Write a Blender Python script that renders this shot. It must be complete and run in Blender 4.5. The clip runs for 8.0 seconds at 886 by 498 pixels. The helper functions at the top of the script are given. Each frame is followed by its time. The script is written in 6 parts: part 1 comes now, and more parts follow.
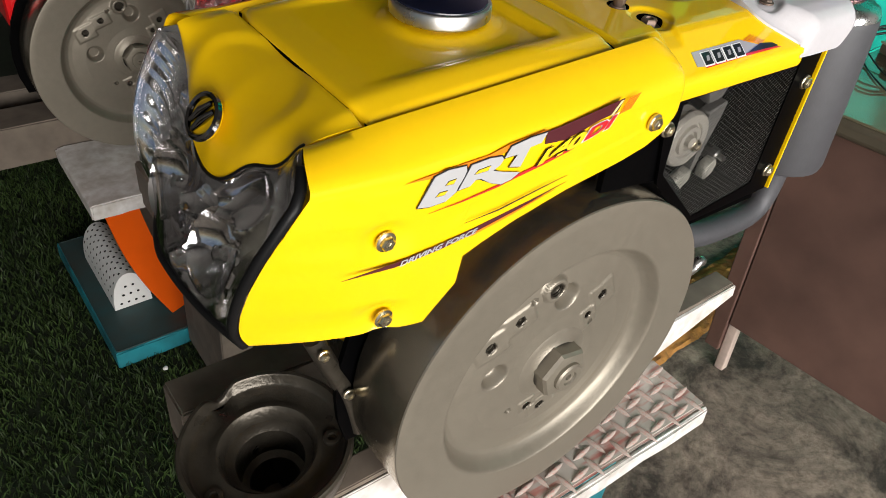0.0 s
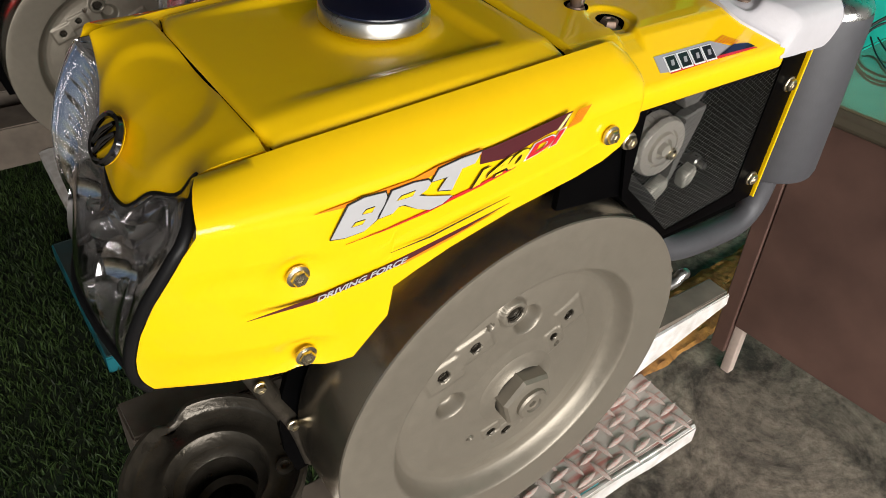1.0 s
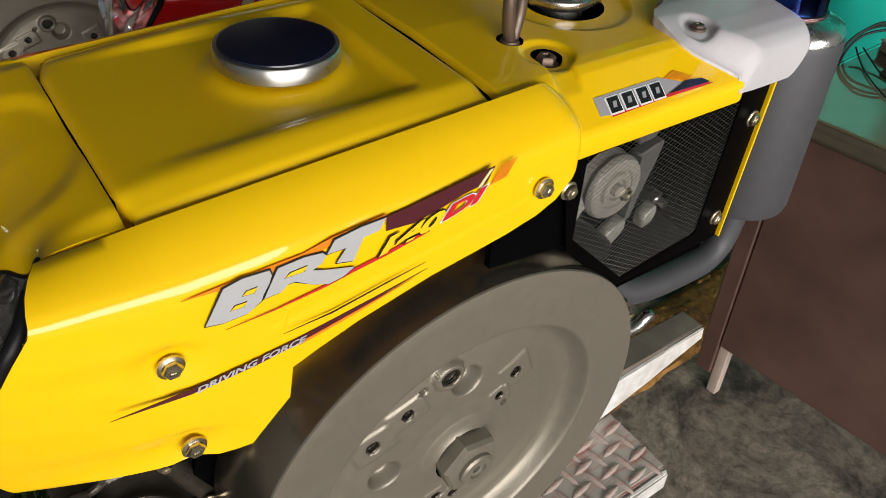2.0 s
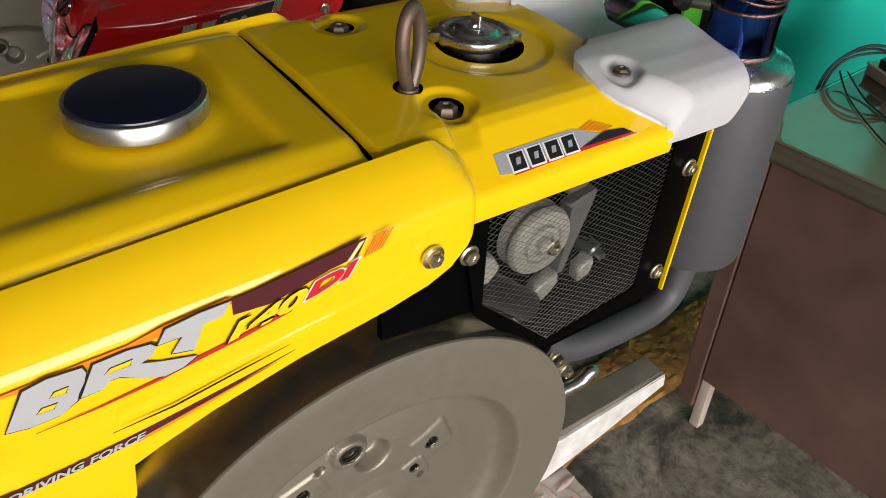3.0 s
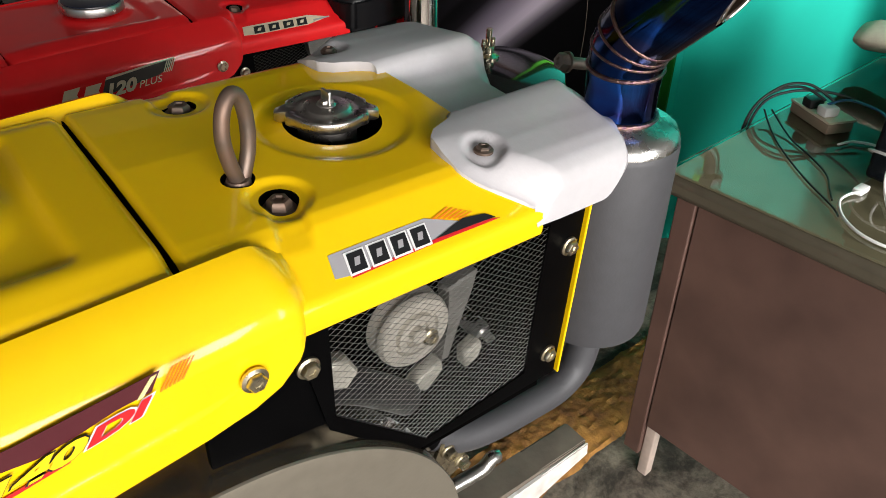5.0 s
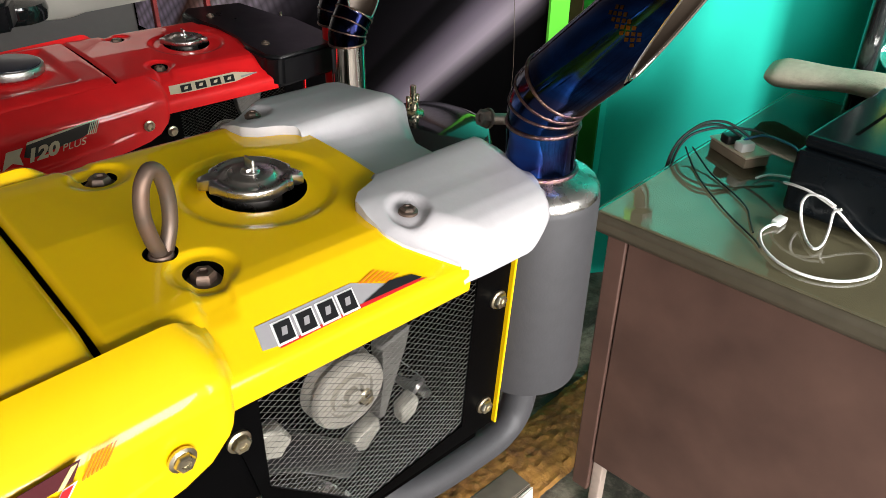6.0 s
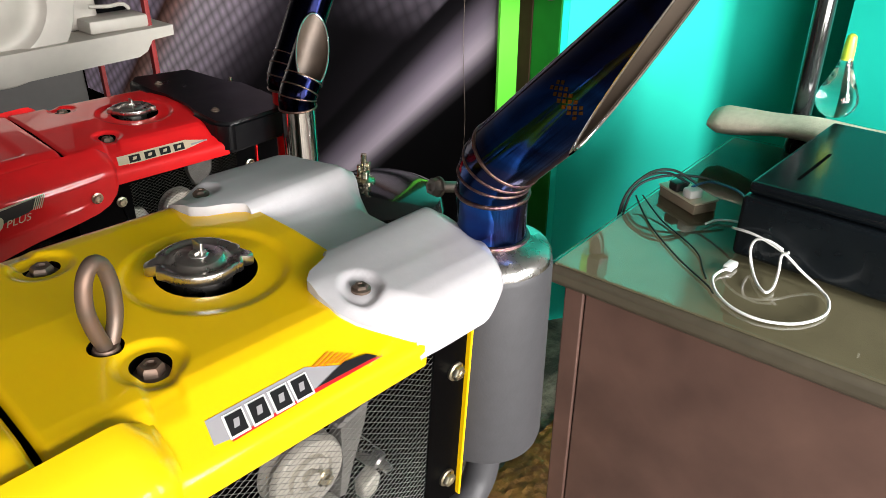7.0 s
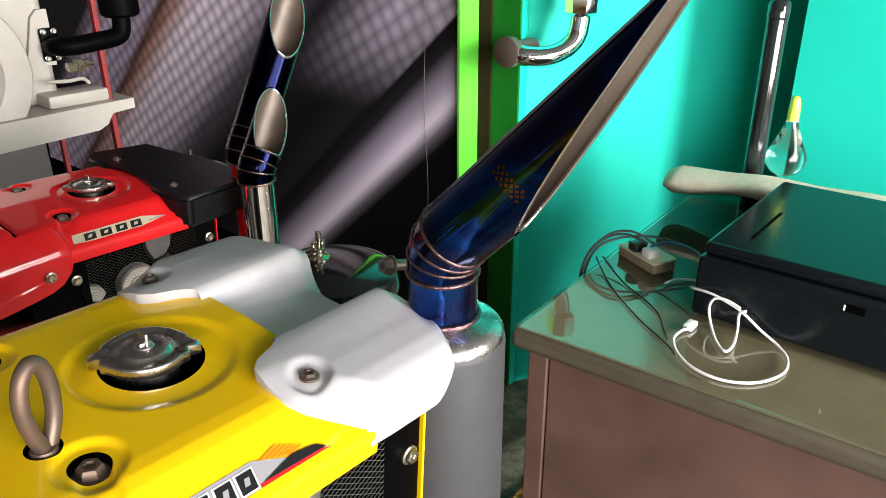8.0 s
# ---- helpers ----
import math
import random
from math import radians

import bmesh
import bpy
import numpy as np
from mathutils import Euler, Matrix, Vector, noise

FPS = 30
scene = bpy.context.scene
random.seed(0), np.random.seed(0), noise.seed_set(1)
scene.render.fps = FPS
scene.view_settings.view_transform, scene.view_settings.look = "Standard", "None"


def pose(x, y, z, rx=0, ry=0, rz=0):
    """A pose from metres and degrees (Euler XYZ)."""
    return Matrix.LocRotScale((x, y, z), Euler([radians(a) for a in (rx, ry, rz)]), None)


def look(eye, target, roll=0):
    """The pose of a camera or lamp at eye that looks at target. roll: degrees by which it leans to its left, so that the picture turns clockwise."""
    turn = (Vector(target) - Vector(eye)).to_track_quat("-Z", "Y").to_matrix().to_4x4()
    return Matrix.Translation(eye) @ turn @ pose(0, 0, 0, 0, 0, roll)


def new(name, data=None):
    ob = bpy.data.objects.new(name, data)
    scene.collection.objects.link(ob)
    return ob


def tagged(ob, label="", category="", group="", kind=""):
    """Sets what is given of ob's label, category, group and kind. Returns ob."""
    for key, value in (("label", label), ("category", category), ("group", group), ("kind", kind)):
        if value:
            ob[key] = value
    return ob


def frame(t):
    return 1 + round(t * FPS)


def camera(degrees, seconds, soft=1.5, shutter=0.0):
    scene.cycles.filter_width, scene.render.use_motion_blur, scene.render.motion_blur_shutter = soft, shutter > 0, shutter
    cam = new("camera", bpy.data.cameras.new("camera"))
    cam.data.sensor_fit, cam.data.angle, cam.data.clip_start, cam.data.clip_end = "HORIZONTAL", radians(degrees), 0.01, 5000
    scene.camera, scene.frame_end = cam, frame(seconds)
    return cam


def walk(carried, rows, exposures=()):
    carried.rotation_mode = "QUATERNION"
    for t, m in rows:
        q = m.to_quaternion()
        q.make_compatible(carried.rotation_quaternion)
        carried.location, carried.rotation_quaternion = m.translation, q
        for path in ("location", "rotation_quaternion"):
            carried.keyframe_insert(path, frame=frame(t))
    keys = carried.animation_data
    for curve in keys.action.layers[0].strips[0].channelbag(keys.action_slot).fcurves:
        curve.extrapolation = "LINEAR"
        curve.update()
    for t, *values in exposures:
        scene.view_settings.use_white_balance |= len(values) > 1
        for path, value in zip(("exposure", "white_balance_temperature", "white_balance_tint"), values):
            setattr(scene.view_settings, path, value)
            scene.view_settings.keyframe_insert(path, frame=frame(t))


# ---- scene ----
cam = camera(60.5, 8.0, soft=0.7)
EXPO = [(0.0, 0.17), (1.2, -0.05), (2.4, -0.35), (3.0, -0.19), (4.2, 0.05), (5.5, 0.30), (8.0, 0.74)]
PATH = [
    (0, -0.4432, -0.3435, 1.3524, 53.253, -3.194, -36.084),
    (0.5, -0.3983, -0.3464, 1.3507, 52.455, -2.551, -35.306),
    (1, -0.3554, -0.3352, 1.3487, 52.306, -1.886, -34.95),
    (2.5, -0.2117, -0.2985, 1.3502, 52.424, -1.235, -35.487),
    (3, -0.1585, -0.2971, 1.3504, 53.027, -1.158, -34.71),
    (3.5, -0.1173, -0.3006, 1.3498, 53.491, -0.7, -34.506),
    (4, -0.0872, -0.2991, 1.3525, 54.257, -0.575, -34.734),
    (5.5, -0.0471, -0.2811, 1.361, 56.474, -0.844, -40.52),
    (6, -0.0442, -0.2896, 1.3713, 58.346, -0.776, -43.058),
    (6.5, -0.0413, -0.2908, 1.3791, 60.204, -0.53, -45.259),
    (7, -0.0328, -0.285, 1.3872, 61.873, -0.167, -46.84),
    (7.5, -0.0202, -0.2832, 1.3908, 63.603, -0.002, -48.177),
    (8, -0.0183, -0.2935, 1.4048, 66.151, 0.253, -49.474),
]
walk(cam, [(row[0], pose(*row[1:])) for row in PATH], EXPO)


# ---- world and light ----
world = bpy.data.worlds.new("world")
scene.world = world
world.use_nodes = True
wn = world.node_tree.nodes
sky = wn.new("ShaderNodeTexSky")
sky.sky_type = "NISHITA"
sky.sun_disc = False
sky.sun_elevation, sky.sun_rotation = radians(40), radians(200)
wn["Background"].inputs["Strength"].default_value = 0.045
world.node_tree.links.new(sky.outputs["Color"], wn["Background"].inputs["Color"])


def area(name, eye, target, w, h, watts, color):
    d = bpy.data.lights.new(name, "AREA")
    d.shape, d.size, d.size_y, d.energy, d.color = "RECTANGLE", w, h, watts, color
    ob = new(name, d)
    ob.matrix_world = look(eye, target)
    return ob


# daylight through the open shop front, and an added lamp brightening the turquoise wall
area("shopfront_daylight", (-0.68, -2.95, 1.45), (0.0, 0.5, 0.9), 3.0, 1.50, 182, (1.0, 0.96, 0.92))
door = area("wall_fill_light", (1.20, -2.6, 1.70), (2.0, 1.05, 1.10), 0.6, 1.7, 30, (1.0, 0.98, 0.95))
door.data.spread = radians(70)


# ---- materials ----
def principled(name, color, rough=0.5, metal=0.0, coat=0.0, coat_rough=0.05, spec=0.5, var=0.0, scale=20.0,
               bump=0.0, bump_scale=80.0, rough_var=0.0, color2=None, stain_scale=3.0, alpha=None):
    m = bpy.data.materials.new(name)
    m.use_nodes = True
    nt = m.node_tree
    p = nt.nodes["Principled BSDF"]
    p.inputs["Roughness"].default_value = rough
    p.inputs["Metallic"].default_value = metal
    p.inputs["Coat Weight"].default_value = coat
    p.inputs["Coat Roughness"].default_value = coat_rough
    p.inputs["Specular IOR Level"].default_value = spec
    p.inputs["Base Color"].default_value = (*color, 1)
    tc = nt.nodes.new("ShaderNodeTexCoord")
    if var or color2:
        a = nt.nodes.new("ShaderNodeTexNoise")
        a.inputs["Scale"].default_value, a.inputs["Detail"].default_value = scale, 6
        b = nt.nodes.new("ShaderNodeTexNoise")
        b.inputs["Scale"].default_value, b.inputs["Detail"].default_value = stain_scale, 4
        nt.links.new(tc.outputs["Object"], a.inputs["Vector"])
        nt.links.new(tc.outputs["Object"], b.inputs["Vector"])
        add = nt.nodes.new("ShaderNodeMath")
        add.operation = "MULTIPLY_ADD"
        nt.links.new(a.outputs["Fac"], add.inputs[0])
        add.inputs[1].default_value = 0.5
        half = nt.nodes.new("ShaderNodeMath")
        half.operation = "MULTIPLY"
        half.inputs[1].default_value = 0.5
        nt.links.new(b.outputs["Fac"], half.inputs[0])
        nt.links.new(half.outputs[0], add.inputs[2])
        ramp = nt.nodes.new("ShaderNodeValToRGB")
        c2 = color2 or tuple(max(0, c * (1 - var)) for c in color)
        c1 = color if color2 else tuple(min(1, c * (1 + var)) for c in color)
        ramp.color_ramp.elements[0].position, ramp.color_ramp.elements[1].position = 0.35, 0.65
        ramp.color_ramp.elements[0].color, ramp.color_ramp.elements[1].color = (*c2, 1), (*c1, 1)
        nt.links.new(add.outputs[0], ramp.inputs["Fac"])
        nt.links.new(ramp.outputs["Color"], p.inputs["Base Color"])
        if rough_var:
            mr = nt.nodes.new("ShaderNodeMapRange")
            mr.inputs["From Min"].default_value, mr.inputs["From Max"].default_value = 0.3, 0.7
            mr.inputs["To Min"].default_value, mr.inputs["To Max"].default_value = max(0.02, rough - rough_var), min(1, rough + rough_var)
            nt.links.new(add.outputs[0], mr.inputs["Value"])
            nt.links.new(mr.outputs["Result"], p.inputs["Roughness"])
    if bump:
        n = nt.nodes.new("ShaderNodeTexNoise")
        n.inputs["Scale"].default_value, n.inputs["Detail"].default_value = bump_scale, 5
        nt.links.new(tc.outputs["Object"], n.inputs["Vector"])
        bp = nt.nodes.new("ShaderNodeBump")
        bp.inputs["Strength"].default_value, bp.inputs["Distance"].default_value = bump, 0.002
        nt.links.new(n.outputs["Fac"], bp.inputs["Height"])
        nt.links.new(bp.outputs["Normal"], p.inputs["Normal"])
    return m


YELLOW = principled("yellow_enamel", (0.86, 0.53, 0.0015), 0.5, 0, 0.75, 0.03, spec=0.12, var=0.02, scale=60, rough_var=0.05)
OLDRED = principled("old_red_paint", (0.22, 0.008, 0.008), 0.6, var=0.25, scale=20)
RED = principled("red_enamel", (0.76, 0.011, 0.014), 0.45, 0, 0.8, 0.03, spec=0.15, var=0.08, scale=30, rough_var=0.05)
BLACK = principled("black_paint", (0.0012, 0.0012, 0.0014), 0.42, 0, 0.0, spec=0.03, var=0.25, scale=25, rough_var=0.12, bump=0.05)
# near-black that stands in for shade in wells, seams and hollows; also the banner's wall
PIT = principled("shade_and_plain_black", (0.001, 0.001, 0.001), 0.9, spec=0.02, var=0.2)
RUBBER = principled("black_rubber", (0.006, 0.006, 0.0065), 0.45, spec=0.2, bump=0.08, var=0.2)
MACHINED = principled("turned_rim_steel", (0.42, 0.37, 0.29), 0.24, 0.95, var=0.06, scale=60, rough_var=0.05)
CASTPAINT = principled("grey_bronze_paint", (0.235, 0.21, 0.168), 0.42, 0.5, 0.0, var=0.06, scale=90, bump=0.10, bump_scale=240, rough_var=0.06)
CASTIRON = principled("oily_cast_iron", (0.062, 0.054, 0.042), 0.32, 0.6, var=0.35, scale=45, bump=0.35, bump_scale=180, rough_var=0.15)
SILVER = principled("silver_paint", (0.46, 0.445, 0.465), 0.48, 0.0, 0.1, var=0.04, scale=120, bump=0.06, bump_scale=400, rough_var=0.05)
TAILBLACK = principled("satin_black_paint", (0.005, 0.005, 0.006), 0.35, 0, 0.1, spec=0.2, var=0.2, rough_var=0.1)
ZINC = principled("zinc_bolt", (0.62, 0.56, 0.42), 0.3, 1.0, var=0.25, scale=140, rough_var=0.1)
RUSTY = principled("rusty_steel", (0.20, 0.115, 0.08), 0.5, 0.7, color2=(0.13, 0.115, 0.10), scale=60, bump=0.2, rough_var=0.15)
STEEL = principled("bare_steel", (0.55, 0.54, 0.52), 0.3, 1.0, var=0.15, scale=60, rough_var=0.1)
CAPMETAL = principled("dull_plated_steel", (0.58, 0.54, 0.51), 0.30, 1.0, var=0.12, scale=80, rough_var=0.1)
CHROME = principled("chrome", (0.82, 0.82, 0.83), 0.07, 1.0, var=0.03, rough_var=0.03)
DARKCHROME = principled("smoked_chrome", (0.20, 0.19, 0.19), 0.12, 1.0, var=0.1, rough_var=0.04)
REFLECTOR = principled("lamp_reflector", (0.95, 0.93, 0.94), 0.07, 1.0, var=0.03, bump=0.04, bump_scale=60)
NAVY = principled("navy_plastic", (0.004, 0.006, 0.022), 0.28, 0, 0.2, var=0.2)
MUFFLER = principled("graphite_heat_paint", (0.057, 0.057, 0.063), 0.55, 0.2, var=0.08, scale=90, bump=0.08, bump_scale=350)
WOODGREY = principled("weathered_grey_wood", (0.17, 0.138, 0.108), 0.75, color2=(0.075, 0.060, 0.047), scale=22, bump=0.4, bump_scale=60)
WHITEPAINT = principled("chipped_white_paint", (0.74, 0.73, 0.72), 0.55, color2=(0.46, 0.42, 0.38), scale=55, stain_scale=18, bump=0.2)


def concrete_material():
    """Trodden cement: fractal stains, dark grit and shallow relief."""
    m = bpy.data.materials.new("dusty_concrete")
    m.use_nodes = True
    nt = m.node_tree
    p = nt.nodes["Principled BSDF"]
    p.inputs["Roughness"].default_value = 0.8
    tc = nt.nodes.new("ShaderNodeTexCoord")

    def fractal(scale, rough, stops, distort=0.0):
        n = nt.nodes.new("ShaderNodeTexNoise")
        n.inputs["Scale"].default_value, n.inputs["Detail"].default_value = scale, 12
        n.inputs["Roughness"].default_value, n.inputs["Distortion"].default_value = rough, distort
        nt.links.new(tc.outputs["Object"], n.inputs["Vector"])
        r = nt.nodes.new("ShaderNodeValToRGB")
        for e, (pos, c) in zip(r.color_ramp.elements, stops):
            e.position, e.color = pos, (*c, 1)
        nt.links.new(n.outputs["Fac"], r.inputs["Fac"])
        return n, r
    n1, r1 = fractal(4.5, 0.72, ((0.40, (0.055, 0.046, 0.036)), (0.62, (0.34, 0.285, 0.22))), 0.6)
    n2, r2 = fractal(34, 0.75, ((0.38, (0.34, 0.32, 0.30)), (0.55, (1, 1, 1))), 0.25)
    mix = nt.nodes.new("ShaderNodeMix")
    mix.data_type, mix.blend_type = "RGBA", "MULTIPLY"
    mix.inputs["Factor"].default_value = 0.75
    nt.links.new(r1.outputs["Color"], mix.inputs[6])
    nt.links.new(r2.outputs["Color"], mix.inputs[7])
    nt.links.new(mix.outputs[2], p.inputs["Base Color"])
    bp = nt.nodes.new("ShaderNodeBump")
    bp.inputs["Strength"].default_value, bp.inputs["Distance"].default_value = 0.6, 0.006
    nt.links.new(n2.outputs["Fac"], bp.inputs["Height"])
    nt.links.new(bp.outputs["Normal"], p.inputs["Normal"])
    return m


CONCRETE = concrete_material()
TEALWALL = principled("turquoise_wall_paint", (0.007, 0.42, 0.325), 0.6, spec=0.2, var=0.04, scale=8, bump=0.1, bump_scale=60)
# darker copy of the green paint; stands in for shade on the jamb
SHADEDGREEN = principled("shaded_green_paint", (0.007, 0.11, 0.012), 0.5, spec=0.15, var=0.2, scale=10, bump=0.08)
GREENWALL = principled("bright_green_paint", (0.10, 0.50, 0.035), 0.5, var=0.08, scale=10, bump=0.08)
BROWN = principled("brown_desk_enamel", (0.145, 0.080, 0.062), 0.5, 0, 0.1, color2=(0.082, 0.045, 0.036), scale=9, bump=0.04)
DARKBROWN = principled("dark_brown_paint", (0.022, 0.011, 0.007), 0.6, spec=0.1, var=0.2)
DESKEDGE = principled("dull_brown_edge_strip", (0.085, 0.072, 0.050), 0.45, var=0.15, scale=30)
DESKTOP = principled("olive_desk_linoleum", (0.165, 0.142, 0.088), 0.55, spec=0.12, var=0.12, scale=20)
PLASTICDARK = principled("black_printer_plastic", (0.005, 0.007, 0.009), 0.2, spec=0.25, var=0.15)
CREAM = principled("cream_plastic", (0.62, 0.56, 0.42), 0.4, var=0.06)
WHITECABLE = principled("white_cable", (0.82, 0.82, 0.80), 0.4, var=0.03)
BLACKCABLE = principled("cable_and_reflection", (0.012, 0.012, 0.012), 0.4, var=0.1)
ORANGE = principled("orange_enamel", (0.90, 0.12, 0.004), 0.4, 0, 0.2, var=0.05)
TEALBOARD = principled("teal_board_paint", (0.02, 0.30, 0.36), 0.5, color2=(0.012, 0.10, 0.12), scale=14)
TEALTOP = principled("worn_teal_board_top", (0.02, 0.07, 0.075), 0.6, color2=(0.035, 0.045, 0.04), scale=18)
WALLPALE = principled("pale_wall_paint", (0.34, 0.32, 0.30), 0.8, var=0.05)
WALLGREY = principled("plain_wall_paint", (0.13, 0.125, 0.12), 0.8, var=0.05)


# ---- helpers for meshes ----
def part(name, bm, material, parent=None, label="", smooth=40):
    me = bpy.data.meshes.new(name)
    bmesh.ops.recalc_face_normals(bm, faces=bm.faces)
    bm.to_mesh(me)
    bm.free()
    mats = material if isinstance(material, (list, tuple)) else [material]
    for m in mats:
        me.materials.append(m)
    if smooth:
        me.shade_smooth()
        me.set_sharp_from_angle(angle=radians(smooth))
        for poly in me.polygons:
            if poly.area > 0.012:  # wide panels stay flat between their rounded edges
                poly.use_smooth = False
    ob = new(name, me)
    if parent:
        ob.parent = parent
    if label:
        tagged(ob, label)
    return ob


def thing(name, m, label, category, group="", kind=""):
    ob = new(name)
    ob.empty_display_size = 0.05
    ob.matrix_world = m
    return tagged(ob, label, category, group, kind)


def box(bm, x0, x1, y0, y1, z0, z1, bevel=0.0, seg=2):
    r = bmesh.ops.create_cube(bm, size=1.0)
    vs = r["verts"]
    for v in vs:
        v.co = Vector(((x0 + x1) / 2 + v.co.x * (x1 - x0), (y0 + y1) / 2 + v.co.y * (y1 - y0), (z0 + z1) / 2 + v.co.z * (z1 - z0)))
    if bevel:
        es = list({e for v in vs for e in v.link_edges})
        bmesh.ops.bevel(bm, geom=es, offset=bevel, segments=seg, affect="EDGES", profile=0.5)
    return bm


def frame_of(axis):
    a = Vector(axis).normalized()
    u = a.cross(Vector((0, 0, 1)) if abs(a.z) < 0.9 else Vector((1, 0, 0))).normalized()
    return a, u, a.cross(u)


def lathe(bm, profile, origin, axis, seg=48, squash=1.0):
    """Turns rows (radius, height along axis) round the axis."""
    a, u, v = frame_of(axis)
    o = Vector(origin)
    rings = []
    for r, h in profile:
        if r < 1e-6:
            rings.append([bm.verts.new(o + a * h)])
        else:
            rings.append([bm.verts.new(o + a * h + (u * math.cos(t) + v * math.sin(t) * squash) * r) for t in (2 * math.pi * i / seg for i in range(seg))])
    for p, q in zip(rings, rings[1:]):
        for i in range(seg):
            j = (i + 1) % seg
            if len(p) == 1 and len(q) > 1:
                bm.faces.new((p[0], q[i], q[j]))
            elif len(q) == 1 and len(p) > 1:
                bm.faces.new((p[i], p[j], q[0]))
            elif len(p) > 1:
                bm.faces.new((p[i], p[j], q[j], q[i]))
    return bm


def smooth_path(pts, n=8):
    """A Catmull-Rom curve through the points."""
    P = [Vector(p) for p in pts]
    out = []
    for i in range(len(P) - 1):
        a, b, c, d = P[max(i - 1, 0)], P[i], P[i + 1], P[min(i + 2, len(P) - 1)]
        for k in range(n):
            t = k / n
            out.append(0.5 * ((2 * b) + (c - a) * t + (2 * a - 5 * b + 4 * c - d) * t * t + (3 * b - a - 3 * c + d) * t ** 3))
    out.append(P[-1])
    return out


def tube(bm, path, radius, seg=12, cap=True, closed=False):
    P = [Vector(p) for p in path]
    n = len(P)
    rad = radius if isinstance(radius, (list, tuple)) else [radius] * n
    t0 = (P[1] - P[0]).normalized()
    _, u, _ = frame_of(t0)
    rings = []
    for i in range(n):
        t = ((P[(i + 1) % n] - P[i - 1]) if closed else (P[min(i + 1, n - 1)] - P[max(i - 1, 0)])).normalized()
        u = (u - t * u.dot(t)).normalized()
        w = t.cross(u)
        rings.append([bm.verts.new(P[i] + (u * math.cos(2 * math.pi * k / seg) + w * math.sin(2 * math.pi * k / seg)) * rad[i]) for k in range(seg)])
    for i in range(n if closed else n - 1):
        p, q = rings[i], rings[(i + 1) % n]
        for k in range(seg):
            bm.faces.new((p[k], p[(k + 1) % seg], q[(k + 1) % seg], q[k]))
    if cap and not closed:
        bm.faces.new(rings[0])
        bm.faces.new(rings[-1])
    return bm


def grid(bm, fn, nu, nv, closed_u=False):
    """A sheet fn(u, v) for u and v in 0 to 1."""
    V = [[bm.verts.new(fn(i / nu, j / nv)) for j in range(nv + 1)] for i in range(nu + (0 if closed_u else 1))]
    n = len(V)
    for i in range(nu):
        for j in range(nv):
            bm.faces.new((V[i][j], V[(i + 1) % n][j], V[(i + 1) % n][j + 1], V[i][j + 1]))
    return V


def thicken(bm, t):
    bmesh.ops.recalc_face_normals(bm, faces=bm.faces)
    bmesh.ops.solidify(bm, geom=list(bm.faces), thickness=t)
    return bm


def extrude_poly(bm, pts, plane, a, b):
    """A flat outline as a slab. plane 'xz': the points are x, z and the slab runs from y=a to y=b; 'xy' and 'yz' alike."""
    put = {"xz": lambda p, h: (p[0], h, p[1]), "xy": lambda p, h: (p[0], p[1], h), "yz": lambda p, h: (h, p[0], p[1])}[plane]
    A = [bm.verts.new(put(p, a)) for p in pts]
    B = [bm.verts.new(put(p, b)) for p in pts]
    bm.faces.new(A)
    bm.faces.new(B)
    for i in range(len(pts)):
        j = (i + 1) % len(pts)
        bm.faces.new((A[i], A[j], B[j], B[i]))
    return bm


def sstep(a, b, x):
    t = min(1, max(0, (x - a) / (b - a)))
    return t * t * (3 - 2 * t)


def lerp(a, b, t):
    return a + (b - a) * t


def interp(x, xs, ys):
    return float(np.interp(x, xs, ys))


def hex_bolt(bm, p, axis, r=0.0075, h=0.006, washer=0.0115):
    a, u, v = frame_of(axis)
    lathe(bm, [(0, 0), (washer, 0), (washer, 0.0018), (r * 1.05, 0.0026)], p, axis, 20)
    lathe(bm, [(r * 1.12, 0.0018), (r * 1.12, h * 0.8), (r * 0.92, h), (r * 0.55, h), (r * 0.5, h * 0.8), (0, h * 0.8)], p, axis, 6)
    return bm


# ---- room ----
def slab(name, x0, x1, y0, y1, z0, z1, mat, label, category="wall"):
    bm = bmesh.new()
    box(bm, x0, x1, y0, y1, z0, z1)
    return tagged(part(name, bm, mat, None, smooth=0), label, category, kind="structure")


slab("floor", -3.1, 3.1, -3.1, 4.1, -0.12, 0.0, CONCRETE, "dusty grey concrete floor with stains and grit", "floor")
slab("ceiling", -3.1, 3.1, -3.1, 4.1, 3.0, 3.1, WALLGREY, "plain pale ceiling", "ceiling")
slab("wall_west", -3.1, -3.0, 0.4, 4.0, 0.0, 3.0, WALLPALE, "plain painted side wall")
slab("wall_west", -3.1, -3.0, -3.0, 0.4, 2.45, 3.0, WALLPALE, "plain lintel over the open shop front")
slab("wall_south", -3.1, -2.5, -3.1, -3.0, 0.0, 3.0, WALLPALE, "plain pier beside the open shop front")
slab("wall_south", -2.5, 2.0, -3.1, -3.0, 2.45, 3.0, WALLPALE, "plain lintel over the open shop front")
slab("wall_north", -3.0, 3.0, 4.0, 4.1, 0.0, 3.0, WALLGREY, "plain painted end wall")

# ---- engines ----
# engine space: x from the headlamp to the tail, y across from the flywheel side, z up, origin on the crankshaft's axis
MID = 0.168
ENGINE = Matrix(((0.99980, 0.00092, 0.01995, 0.0), (0.0, 0.99894, -0.04595, 0.0), (-0.01997, 0.04594, 0.99874, 0.806), (0, 0, 0, 1)))


def soft_interp(x, xs, ys, w=0.09):
    return sum(interp(x + w * d, xs, ys) for d in (-1, -0.6, -0.3, 0, 0.3, 0.6, 1)) / 7


